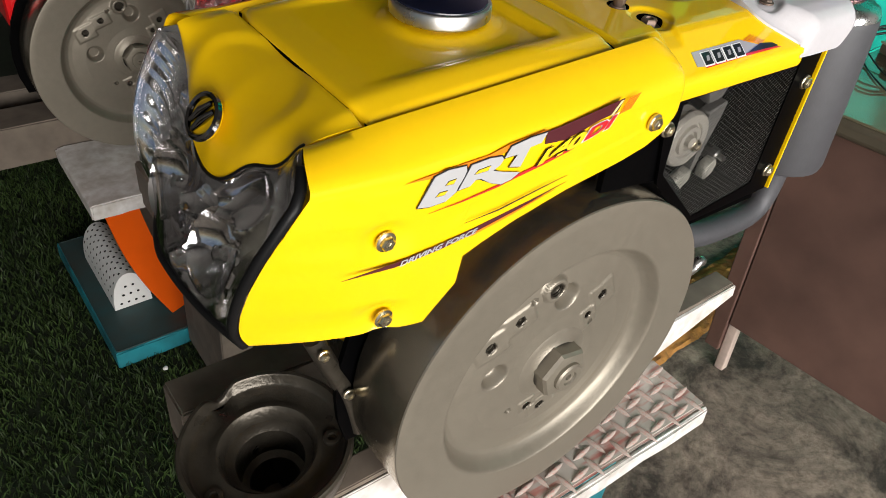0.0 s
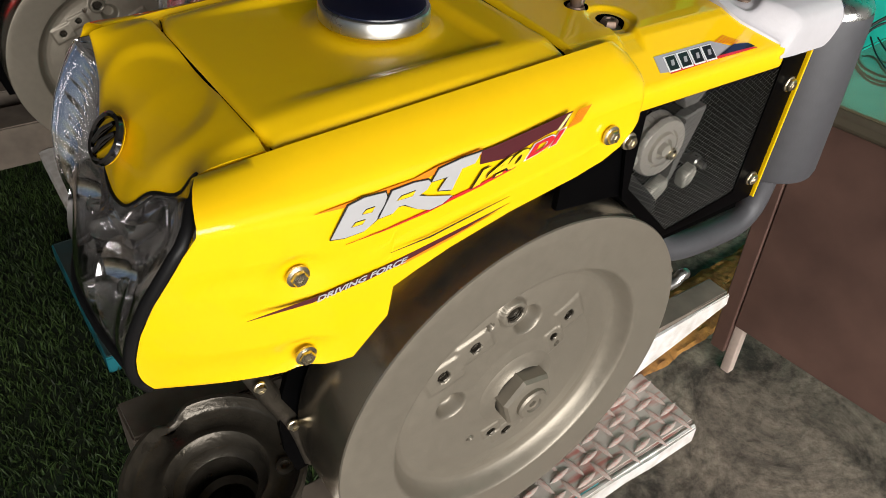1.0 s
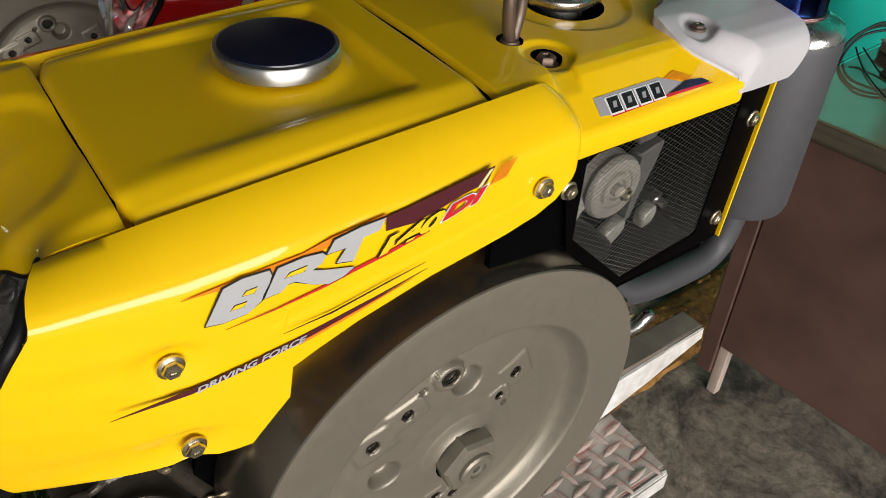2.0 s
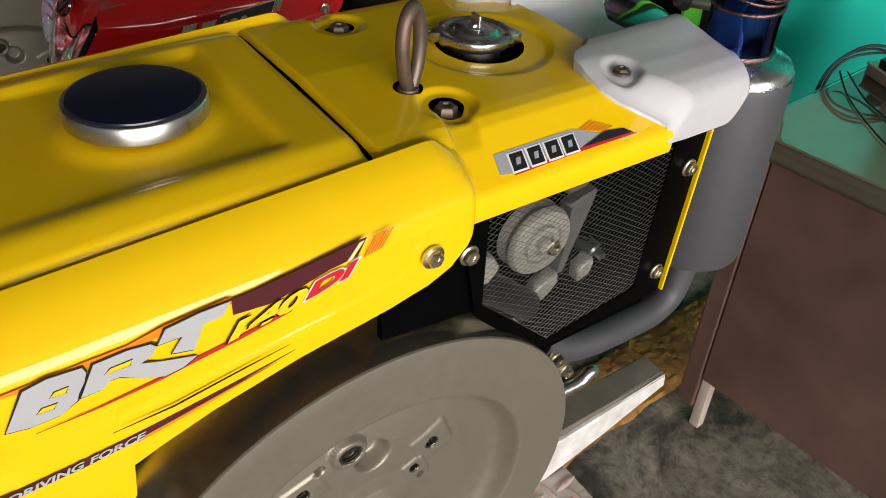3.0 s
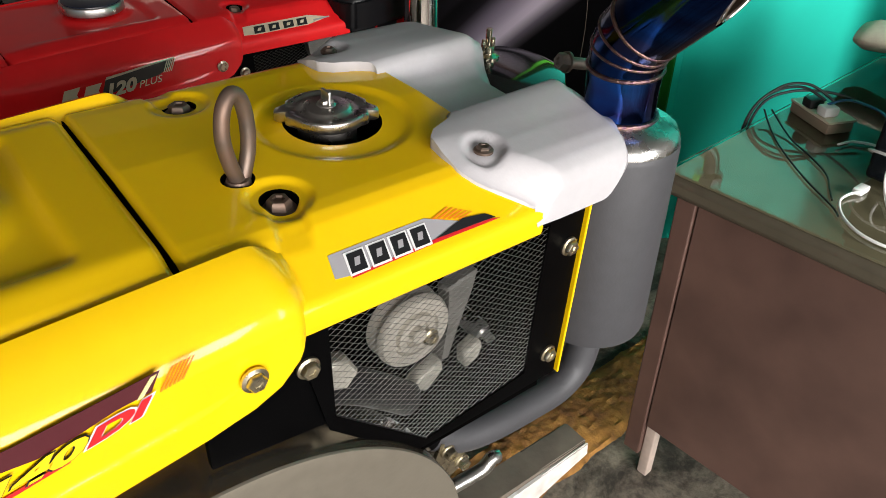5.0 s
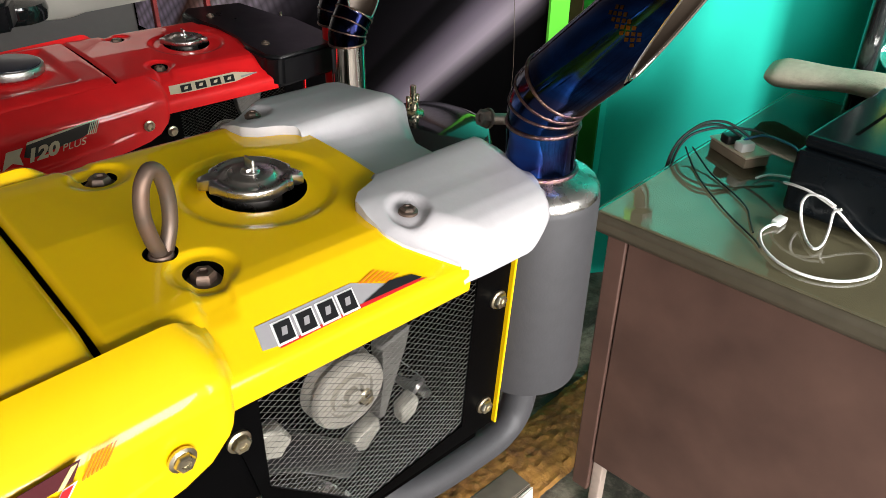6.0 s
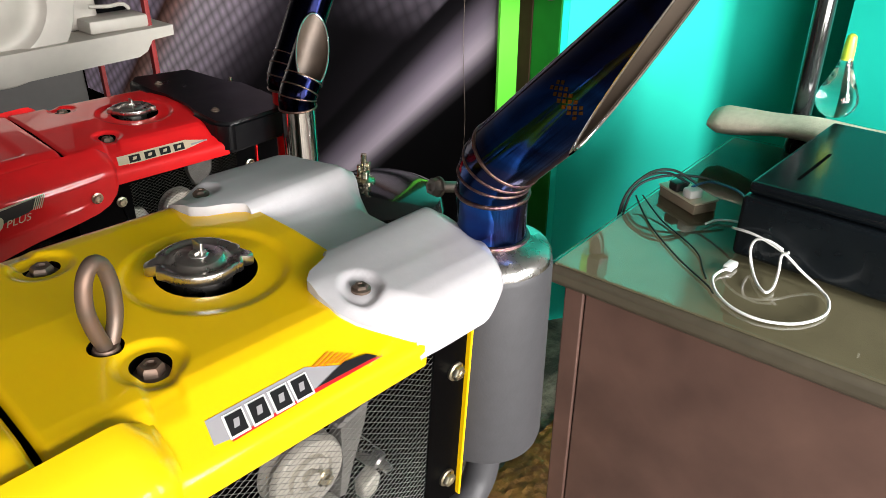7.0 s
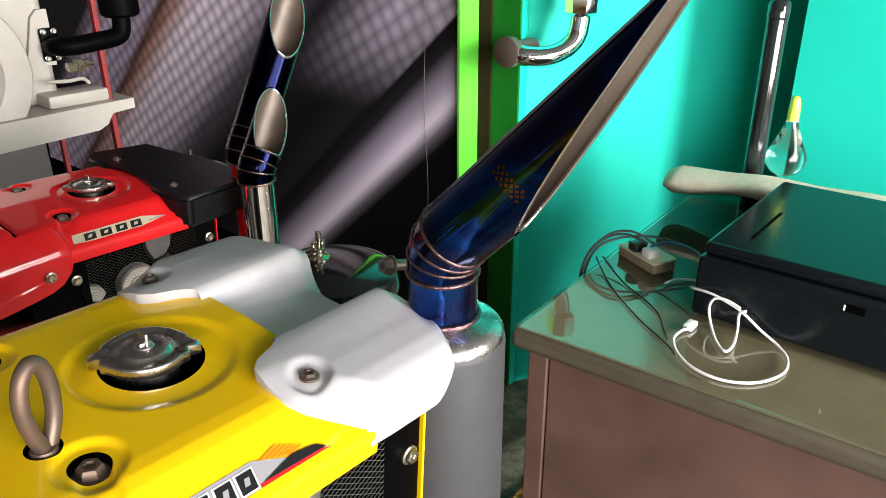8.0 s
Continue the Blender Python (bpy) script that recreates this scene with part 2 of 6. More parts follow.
def panel_edge(t):
    """Front edge of the side panel beside the lamp, from its top to its lowest point."""
    ts = [0, 0.1, 0.25, 0.42, 0.6, 0.75, 0.86, 0.94, 1]
    return tuple(soft_interp(t, ts, c, 0.03) for c in ([-0.2775, -0.2845, -0.2926, -0.3037, -0.3131, -0.3174, -0.3176, -0.3151, -0.3090],
                                                       [0.0218, 0.0225, 0.024, 0.028, 0.034, 0.041, 0.046, 0.049, 0.050],
                                                       [0.2805, 0.271, 0.2585, 0.2397, 0.2154, 0.1916, 0.1742, 0.1613, 0.1500]))


def side_panel(eng, paint, far=False, lamp_bolts=True):
    """Long pressed cover along the tank, with its shoulder, crease and swage line."""
    ys = 0.060
    zs = lambda x: interp(x, [-0.256, 0.08], [0.299, 0.318])
    zc = lambda x: interp(x, [-0.275, -0.20, -0.166, 0.0, 0.08], [0.286, 0.285, 0.286, 0.293, 0.299])
    zb = lambda x: interp(x, [-0.30, -0.20, -0.178, -0.150, -0.1465, -0.13, -0.10, -0.045, 0.018, 0.045, 0.062, 0.074, 0.080, 0.084],
                          [0.168, 0.141, 0.137, 0.166, 0.192, 0.199, 0.209, 0.222, 0.232, 0.237, 0.245, 0.258, 0.270, 0.282])
    cols = [-0.20, -0.189, -0.178, -0.168, -0.158, -0.150, -0.1465, -0.138, -0.13, -0.115, -0.10, -0.08, -0.06, -0.045, -0.03, -0.015, 0.0, 0.018, 0.032,
            0.045, 0.054, 0.062, 0.068, 0.074, 0.077, 0.080, 0.082, 0.084]
    nface = 46

    def column(x):
        a, c, b = zs(x) - 0.012 * sstep(0.058, 0.084, x) ** 2, zc(x) - 0.004 * sstep(0.062, 0.084, x) ** 2, zb(x)
        end = sstep(0.076, 0.084, x)
        rows = [(ys + 0.004, a - 0.010), (ys, a - 0.002), (ys - 0.004, a + 0.0015), (0.047, lerp(a, c, 0.30) + 0.004), (0.036, lerp(a, c, 0.66) + 0.0035), (0.0285, c + 0.0030),
                (0.0240, c - 0.0015), (0.0214, c - 0.007)]
        rows = [(y, min(z, max(z, b + 0.004))) for y, z in rows]
        for k in range(nface + 1):
            t = k / nface
            z = lerp(c - 0.014, b, t)
            swage = sstep(0.0018, -0.0018, z - (0.2425 + (0.155 if x > -0.05 else 0.105) * (x + 0.05))) * sstep(-0.18, -0.12, x) * sstep(0.045, 0.012, x)
            dent = 0.0
            for bx, bz in ((-0.216, 0.229), (-0.213, 0.154), (0.0455, 0.2615)):
                d2 = ((x - bx) ** 2 + (z - bz) ** 2) ** 0.5
                dent += (0.004 if bx < 0 else 0.0005) * sstep(0.022, 0.010, d2)
            rows.append((0.020 - 0.0014 * swage + dent, z))
        rows += [(0.0225, b - 0.001), (0.030, b + 0.001)]
        return [Vector((x, y + 0.006 * end, z)) for y, z in rows]

    front = [(-0.258, 0.064, 0.289), (-0.259, 0.060, 0.296), (-0.261, 0.056, 0.299), (-0.266, 0.046, 0.298), (-0.270, 0.036, 0.296), (-0.2725, 0.028, 0.292), (-0.2735, 0.0235, 0.288), (-0.275, 0.0215, 0.284)]
    for k in range(nface + 1):
        front.append(panel_edge(k / nface))
    front += [(-0.306, 0.053, 0.148), (-0.300, 0.060, 0.150)]
    F = [Vector(p) for p in front]
    first = column(cols[0])
    table = []
    nb = 12
    for k in range(nb):
        s = k / nb
        col = [f.lerp(c, s) for f, c in zip(F, first)]
        for i, p in enumerate(col):
            if i >= 8:
                t = min(1.0, (i - 8) / nface)
                bulge = math.sin(math.pi * min(1, s)) * t ** 3
                p.z -= 0.004 * bulge
                for bx, bz in ((-0.216, 0.229), (-0.213, 0.154)):
                    p.y += 0.004 * sstep(0.022, 0.010, ((p.x - bx) ** 2 + (p.z - bz) ** 2) ** 0.5)
        table.append(col)
    table += [column(x) for x in cols]
    last = [Vector((p.x + 0.0015, p.y + 0.008, p.z - 0.001)) for p in table[-1]]
    table.append(last)
    bm = bmesh.new()
    mir = (lambda p: Vector((p.x + 0.021 * sstep(-0.19, -0.30, p.x), 2 * MID - p.y - 0.006 * sstep(-0.24, -0.31, p.x), p.z))) if far else (lambda p: p)
    V = [[bm.verts.new(mir(p)) for p in c] for c in table]
    for a, b in zip(V, V[1:]):
        for i in range(len(a) - 1):
            bm.faces.new((a[i], b[i], b[i + 1], a[i + 1]))
    return part("side_panel", bm, paint, eng, smooth=50)


def tank_top(eng, paint):
    """Tank cover with a sunken field round the filler."""
    x0, x1, y0, y1 = -0.2140, 0.0272, 0.0615, 2 * MID - 0.0615

    def fn(u, v):
        x, y = lerp(x0, x1, u), lerp(y0, y1, v)
        xx = x + (0.004 * sstep(0.12, 0.0, v) + 0.008 * sstep(0.8, 1.0, v)) * (1 - u) ** 2
        edge = min((x - x0), (x1 - x), (y - y0) * 1.0, (y1 - y) * 1.0)
        z = 0.3155 + 0.003 * u - 0.0035 * (1 - sstep(-0.001, 0.005, edge)) - 0.0085 * (1 - u) ** 2.5 - 0.0050 * (1 - sstep(0.0, 0.024, min(y - y0, y1 - y)))
        fx = sstep(-0.21, -0.09, x) * sstep(-0.008, -0.017, x)
        fy = sstep(0.090, 0.100, y) * sstep(0.250, 0.240, y)
        z -= 0.0055 * fx * fy
        d = math.hypot(x + 0.074, y - 0.171)
        z += 0.0035 * sstep(0.056, 0.040, d)
        return Vector((xx, y, z))
    bm = bmesh.new()
    V = grid(bm, fn, 70, 56)
    rim = [V[i][0] for i in range(71)] + [V[70][j] for j in range(1, 57)] + [V[i][56] for i in range(69, -1, -1)] + [V[0][j] for j in range(55, 0, -1)]
    low = [bm.verts.new(v.co + Vector((0, 0, -0.03))) for v in rim]
    for i in range(len(rim)):
        j = (i + 1) % len(rim)
        # end walls coloured black, standing in for the shade of the seams
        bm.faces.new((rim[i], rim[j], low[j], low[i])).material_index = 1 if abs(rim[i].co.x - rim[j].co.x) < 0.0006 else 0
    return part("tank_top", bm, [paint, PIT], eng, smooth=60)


def nose_front(a):
    """Lower edge of the nose at -1 to 1 across."""
    k = abs(a)
    x = soft_interp(k, [-0.3, 0, 0.3, 0.55, 0.8, 1.0], [-0.283, -0.286, -0.283, -0.272, -0.262, -0.258])
    z = soft_interp(k, [-0.2, 0, 0.2, 0.40, 0.52, 0.62, 0.8, 0.92, 1.0], [0.230, 0.226, 0.230, 0.246, 0.262, 0.262, 0.270, 0.290, 0.297])
    return Vector((x, MID + 0.1085 * a, z))


def nose(eng, paint):
    def fn(u, v):
        a = 2 * v - 1
        f = nose_front(a)
        b = Vector((-0.2150, f.y, 0.3055 - 0.004 * sstep(0.85, 1.0, abs(a))))
        c = Vector((-0.276 + 0.016 * abs(a), f.y, lerp(0.299, 0.301, abs(a))))
        p = b.lerp(c, u).lerp(c.lerp(f, u), u)
        d = math.hypot((p.x + 0.250) / 0.040, (p.y - MID) / 0.066)
        p.z -= 0.0035 * sstep(1.08, 0.78, d) * (1 - 0.6 * u)
        p.z -= 0.0012 * sstep(0.03, 0.0, u)
        return p
    bm = bmesh.new()
    grid(bm, fn, 40, 72)
    thicken(bm, 0.003)
    return part("nose_cowl", bm, paint, eng, smooth=60)


def headlamp(eng):
    def side(w):
        """Lamp edge against the side panel."""
        if w < 0.16:
            q = Vector((-0.259, 0.061, 0.296)).lerp(Vector(panel_edge(0)) + Vector((-0.002, 0.003, 0)), w / 0.16)
            return q
        return Vector(panel_edge((w - 0.16) / 0.84)) + Vector((-0.003, 0.004, 0.0))

    def lens(a, w, inset=0.0):
        k = abs(a)
        top = nose_front(a * 0.985) + Vector((-0.002, 0.0, -0.003))
        bot = Vector((-0.325 + 0.013 * k ** 2, MID + 0.115 * a, 0.145 + 0.006 * k ** 2))
        p = top.lerp(bot, w)
        t1 = nose_front(0.985) + Vector((-0.002, 0.0, -0.003))
        b1 = Vector((-0.312, MID + 0.115, 0.151))
        e = t1.lerp(b1, w)
        q = side(w)
        c = Vector((q.x - e.x, (2 * MID - q.y) - e.y, q.z - e.z)) * k ** 2.6
        p += Vector((c.x, math.copysign(c.y, a) if c.y > 0 else -math.copysign(-c.y, a), c.z))
        b = math.sin(math.pi * w) * (1 - k ** 3)
        p += Vector((-0.75, 0, 0.45)) * (0.009 * b - inset * (1 - 0.6 * k ** 4))
        # moulded ridge between the front and the side of the lamp
        p += Vector((-0.6, math.copysign(0.6, a), 0.2)) * (0.004 * math.exp(-((k - 0.72) / 0.06) ** 2) * math.sin(math.pi * w)) * (1 if a < 0 else 0.2)
        p.x += 0.017 * sstep(0.1, 0.9, a)
        return p
    lamp = part("headlamp", *headlamp_body(lens), eng, "wraparound clear headlamp with chrome reflector", smooth=24)
    bm = bmesh.new()
    grid(bm, lambda u, v: lens(2 * u - 1, v, 0.0), 72, 28)
    thicken(bm, 0.0025)
    g = part("lens", bm, GLASS, lamp, "clear moulded lamp glass", smooth=60)
    g.visible_shadow = False
    # bowl with its two lobes
    for c in (-0.45, 0.45):
        bm = bmesh.new()
        o = lens(c, 0.58, 0.040)
        lathe(bm, [(0.0, 0.0), (0.008, 0.0), (0.010, -0.004), (0.022, -0.010), (0.032, -0.022), (0.034, -0.026)], o, Vector((0.85, 0, -0.45)), 28)
        part("reflector_bowl", bm, REFLECTOR, lamp)
        bm = bmesh.new()
        lathe(bm, [(0, -0.024), (0.006, -0.022), (0.007, -0.012), (0.006, 0.0)], o, Vector((0.85, 0, -0.45)), 16)
        part("bulb", bm, CHROME, lamp)
    # rubber seal round the lamp
    bm = bmesh.new()
    path = [lens(-1, i / 16) for i in range(1, 16)] + [lens(-1 + 2 * i / 60, 1.0) + Vector((0.001, 0, -0.001)) for i in range(61)]
    tube(bm, path, [0.0040] * 60 + [lerp(0.0040, 0.0012, k / 15) for k in range(16)], 10)
    part("seal", bm, RUBBER, lamp, smooth=60)
    # added black bead that draws the dark line under the nose
    bm = bmesh.new()
    path = [lens(-1 + 2 * i / 60, 0.0) + Vector((0.001, 0, 0.001)) for i in range(61)]
    tube(bm, path, 0.0013, 8)
    part("trim", bm, RUBBER, lamp, smooth=60)
    return lamp


def headlamp_body(lens):
    """Bright reflector: smooth bowls that meet in ridges, with fine flutes in the lowest ones."""
    bowls = ((-0.30, 0.66, 0.44, 0.38, 0.046), (0.40, 0.66, 0.42, 0.38, 0.046), (-0.86, 0.55, 0.22, 0.52, 0.026), (0.87, 0.5, 0.2, 0.52, 0.022),
             (-0.50, 0.20, 0.30, 0.21, 0.020), (0.34, 0.19, 0.34, 0.20, 0.022), (-0.08, 0.26, 0.24, 0.18, 0.018), (0.62, 0.34, 0.20, 0.16, 0.020))

    def fn(u, v):
        a = 2 * u - 1
        d = 0.0
        for a0, w0, ra, rw, deep in bowls:
            t = ((a - a0) / ra) ** 2 + ((v - w0) / rw) ** 2
            if t < 1:
                d = max(d, deep * (1 - t) ** 0.8)
        flute = 0.0007 * math.sin(95 * a) * sstep(0.70, 0.78, v) * sstep(0.97, 0.90, v) * sstep(0.004, 0.012, d)
        flute += 0.0010 * math.sin(70 * v + 16 * a) * sstep(-0.05, 0.2, a) * sstep(0.004, 0.012, d)
        edge = min(v, 1 - v, 0.5 * (1 - abs(a)))
        return lens(a, v, 0.005 + (d + flute) * sstep(0.0, 0.05, edge))
    bm = bmesh.new()
    grid(bm, fn, 150, 70)
    thicken(bm, 0.001)
    return bm, REFLECTOR


def emblem(eng, paint):
    o = Vector((-0.2795, MID + 0.004, 0.2665))
    ax = Vector((-0.80, 0, 0.60))
    bm = bmesh.new()
    lathe(bm, [(0, 0), (0.0205, 0), (0.0205, 0.002), (0.017, 0.0028), (0, 0.0028)], o, ax, 40, 0.86)
    disc = part("emblem", bm, paint, eng, "round emblem with a dark chrome ring and slanted bars")
    bm = bmesh.new()
    lathe(bm, [(0.0200, 0.000), (0.0218, 0.002), (0.0212, 0.005), (0.0190, 0.0062), (0.0168, 0.005), (0.0160, 0.0025)], o, ax, 40, 0.86)
    part("ring", bm, DARKCHROME, disc)
    a, u, v = frame_of(ax)
    for k, (p, q) in enumerate((((-0.0105, -0.009), (0.0025, 0.0125)), ((-0.0025, -0.0125), (0.0105, 0.009)))):
        bm = bmesh.new()
        P, Q = o + a * 0.004 + u * p[0] + v * p[1], o + a * 0.004 + u * q[0] + v * q[1]
        tube(bm, [P, P.lerp(Q, 0.5) + a * 0.001, Q], [0.0022, 0.0036, 0.0022], 10)
        part("bar", bm, DARKCHROME, disc)


def fuel_cap(eng, material):
    o = Vector((-0.074, 0.171, 0.3105))
    bm = bmesh.new()
    lathe(bm, [(0, 0), (0.030, 0), (0.030, 0.006), (0.0415, 0.0065), (0.043, 0.008), (0.043, 0.0175), (0.042, 0.019), (0.0395, 0.0195)], o, (0, 0, 1), 72)
    cap = part("fuel_cap", bm, material, eng, "round filler cap with a brushed metal band")
    bm = bmesh.new()
    lathe(bm, [(0.0396, 0.0185), (0.039, 0.0205), (0.034, 0.0212), (0, 0.0215)], o, (0, 0, 1), 72)
    part("lid", bm, NAVY, cap, "navy blue plastic lid")


def radiator_hood(eng, paint, hook=True):
    """Pressed hood over the radiator, with the well of the pressure cap and the bolt wells."""
    x0, x1 = 0.0315, 0.262
    prof = [(0.0245, 0.269), (0.0235, 0.272), (0.0235, 0.283), (0.0245, 0.2865), (0.0275, 0.2895)]
    bolts = ((0.104, 0.242), (0.105, 0.095))

    def top(x, y):
        ym = y if y < MID else 2 * MID - y
        z = interp(ym, [0.0275, 0.062, 0.070, 0.080, MID], [0.2895, 0.3115, 0.3145, 0.3155, 0.318])
        d = math.hypot(x - 0.184, y - 0.164)
        z -= 0.0026 * sstep(0.060, 0.050, d)
        z -= 0.026 * sstep(0.03505, 0.0348, d)
        for bx, by in bolts:
            e = math.hypot(x - bx, y - by)
            z -= 0.003 * sstep(0.023, 0.016, e) + 0.009 * sstep(0.0121, 0.0118, e)
            # pressed channel from the bolt out to the side
            side = (by - y) if by < MID else (y - by)
            z -= 0.0035 * sstep(0.013, 0.007, abs(x - bx + 0.25 * side)) * sstep(0.0, 0.012, side) * sstep(0.046, 0.030, side)
        e = math.hypot(x - 0.093, y - 0.124)
        if hook:
            z -= 0.014 * sstep(0.0106, 0.0104, e)
        if x < 0.036:
            z -= 0.004 * (1 - sstep(0.0315, 0.036, x))
        return z
    nx, ny = 150, 190
    bm = bmesh.new()
    V = []
    ya, yb = 0.0275, 2 * MID - 0.0275
    for i in range(nx + 1):
        x = lerp(x0, x1, i / nx)
        row = [Vector((x, y, z)) for y, z in prof[:-1]]
        row += [Vector((x, lerp(ya, yb, j / ny), top(x, lerp(ya, yb, j / ny)))) for j in range(ny + 1)]
        row += [Vector((x, 2 * MID - y, z)) for y, z in reversed(prof[:-1])]
        for p in row:
            for cx, cy, r0 in ((0.184, 0.164, 0.0350), (0.093, 0.124, 0.0105), (0.104, 0.242, 0.0120), (0.105, 0.095, 0.0120)):
                d = math.hypot(p.x - cx, p.y - cy)
                if abs(d - r0) < 0.00115:
                    k = r0 / d
                    p.x, p.y = cx + (p.x - cx) * k, cy + (p.y - cy) * k
                    p.z = top(cx + (p.x - cx) * 1.02, cy + (p.y - cy) * 1.02)
        V.append([bm.verts.new(p) for p in row])
    for a, b in zip(V, V[1:]):
        for j in range(len(a) - 1):
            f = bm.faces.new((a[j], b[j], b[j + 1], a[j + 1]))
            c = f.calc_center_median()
            # faces inside the wells turned black in place of shade, as is the front wall
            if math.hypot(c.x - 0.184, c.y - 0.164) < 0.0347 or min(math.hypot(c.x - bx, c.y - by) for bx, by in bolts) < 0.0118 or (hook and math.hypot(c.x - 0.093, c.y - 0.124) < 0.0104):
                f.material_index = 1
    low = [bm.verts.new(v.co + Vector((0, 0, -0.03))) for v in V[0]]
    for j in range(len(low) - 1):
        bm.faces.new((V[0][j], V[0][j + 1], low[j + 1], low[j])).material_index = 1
    hood = part("radiator_hood", bm, [paint, PIT], eng, smooth=60)
    return hood


def radiator_cap(eng):
    o = Vector((0.181, 0.1665, 0.3175))
    bm = bmesh.new()
    n = 96
    rows = [(0.0, -0.0005, 0.3), (0.95, 0.0, 0.8), (1.0, 0.0015, 1), (1.0, 0.0068, 1), (0.985, 0.0082, 1), (0.93, 0.0086, 0.8), (0.86, 0.0080, 0.35), (0.80, 0.0072, 0.1), (0.62, 0.0074, 0), (0.58, 0.0090, 0), (0.54, 0.0096, 0), (0.24, 0.0100, 0), (0.22, 0.0112, 0), (0.14, 0.0114, 0)]
    rings = []
    for k, h, ear in rows:
        ring = []
        for i in range(n):
            t = 2 * math.pi * i / n
            e = 0.0
            for t0 in (-0.49, math.pi - 0.49):
                dt = (t - t0 + math.pi) % (2 * math.pi) - math.pi
                e += math.exp(-(dt / 0.17) ** 4) + 0.30 * math.exp(-((abs(dt) - 0.40) / 0.12) ** 2)
            r = 0.0285 * max(k, 0.03) + 0.0080 * e * ear
            ring.append(bm.verts.new(o + Vector((r * math.cos(t), r * math.sin(t), h - 0.0022 * e * ear))))
        rings.append(ring)
    for p, q in zip(rings, rings[1:]):
        for i in range(n):
            bm.faces.new((p[i], p[(i + 1) % n], q[(i + 1) % n], q[i]))
    bm.faces.new(rings[-1])
    lathe(bm, [(0.021, -0.026), (0.021, 0.0)], o, (0, 0, 1), 40)
    cap = part("radiator_cap", bm, CAPMETAL, eng, "eared chrome pressure cap", smooth=60)
    bm = bmesh.new()
    box(bm, o.x - 0.0012, o.x + 0.0012, o.y - 0.0055, o.y + 0.0055, o.z + 0.010, o.z + 0.0205, 0.0008)
    box(bm, o.x - 0.0045, o.x + 0.0045, o.y - 0.003, o.y + 0.003, o.z + 0.0100, o.z + 0.0135, 0.0008)
    part("lever", bm, STEEL, cap)


def lifting_hook(eng):
    b = Vector((0.093, 0.124, 0.300))
    d = Vector((0.9, 0.43, 0)).normalized() * 0.78
    bm = bmesh.new()
    loop = [b, b + Vector((0, 0, 0.014)), b - d * 0.007 + Vector((0, 0, 0.030)), b - d * 0.0115 + Vector((0, 0, 0.048)), b - d * 0.008 + Vector((0, 0, 0.064)), b + d * 0.002 + Vector((0, 0, 0.0715)),
            b + d * 0.012 + Vector((0, 0, 0.066)), b + d * 0.017 + Vector((0, 0, 0.050)), b + d * 0.0155 + Vector((0, 0, 0.032)), b + d * 0.008 + Vector((0, 0, 0.018)), b + d * 0.003 + Vector((0, 0, 0.010))]
    tube(bm, smooth_path(loop, 6), 0.0048, 14)
    lathe(bm, [(0, 0), (0.0085, 0), (0.0085, 0.014), (0.007, 0.017), (0, 0.017)], b, (0, 0, 1), 20)
    part("lifting_hook", bm, RUSTY, eng, "rusty bent-rod lifting eye", smooth=60)


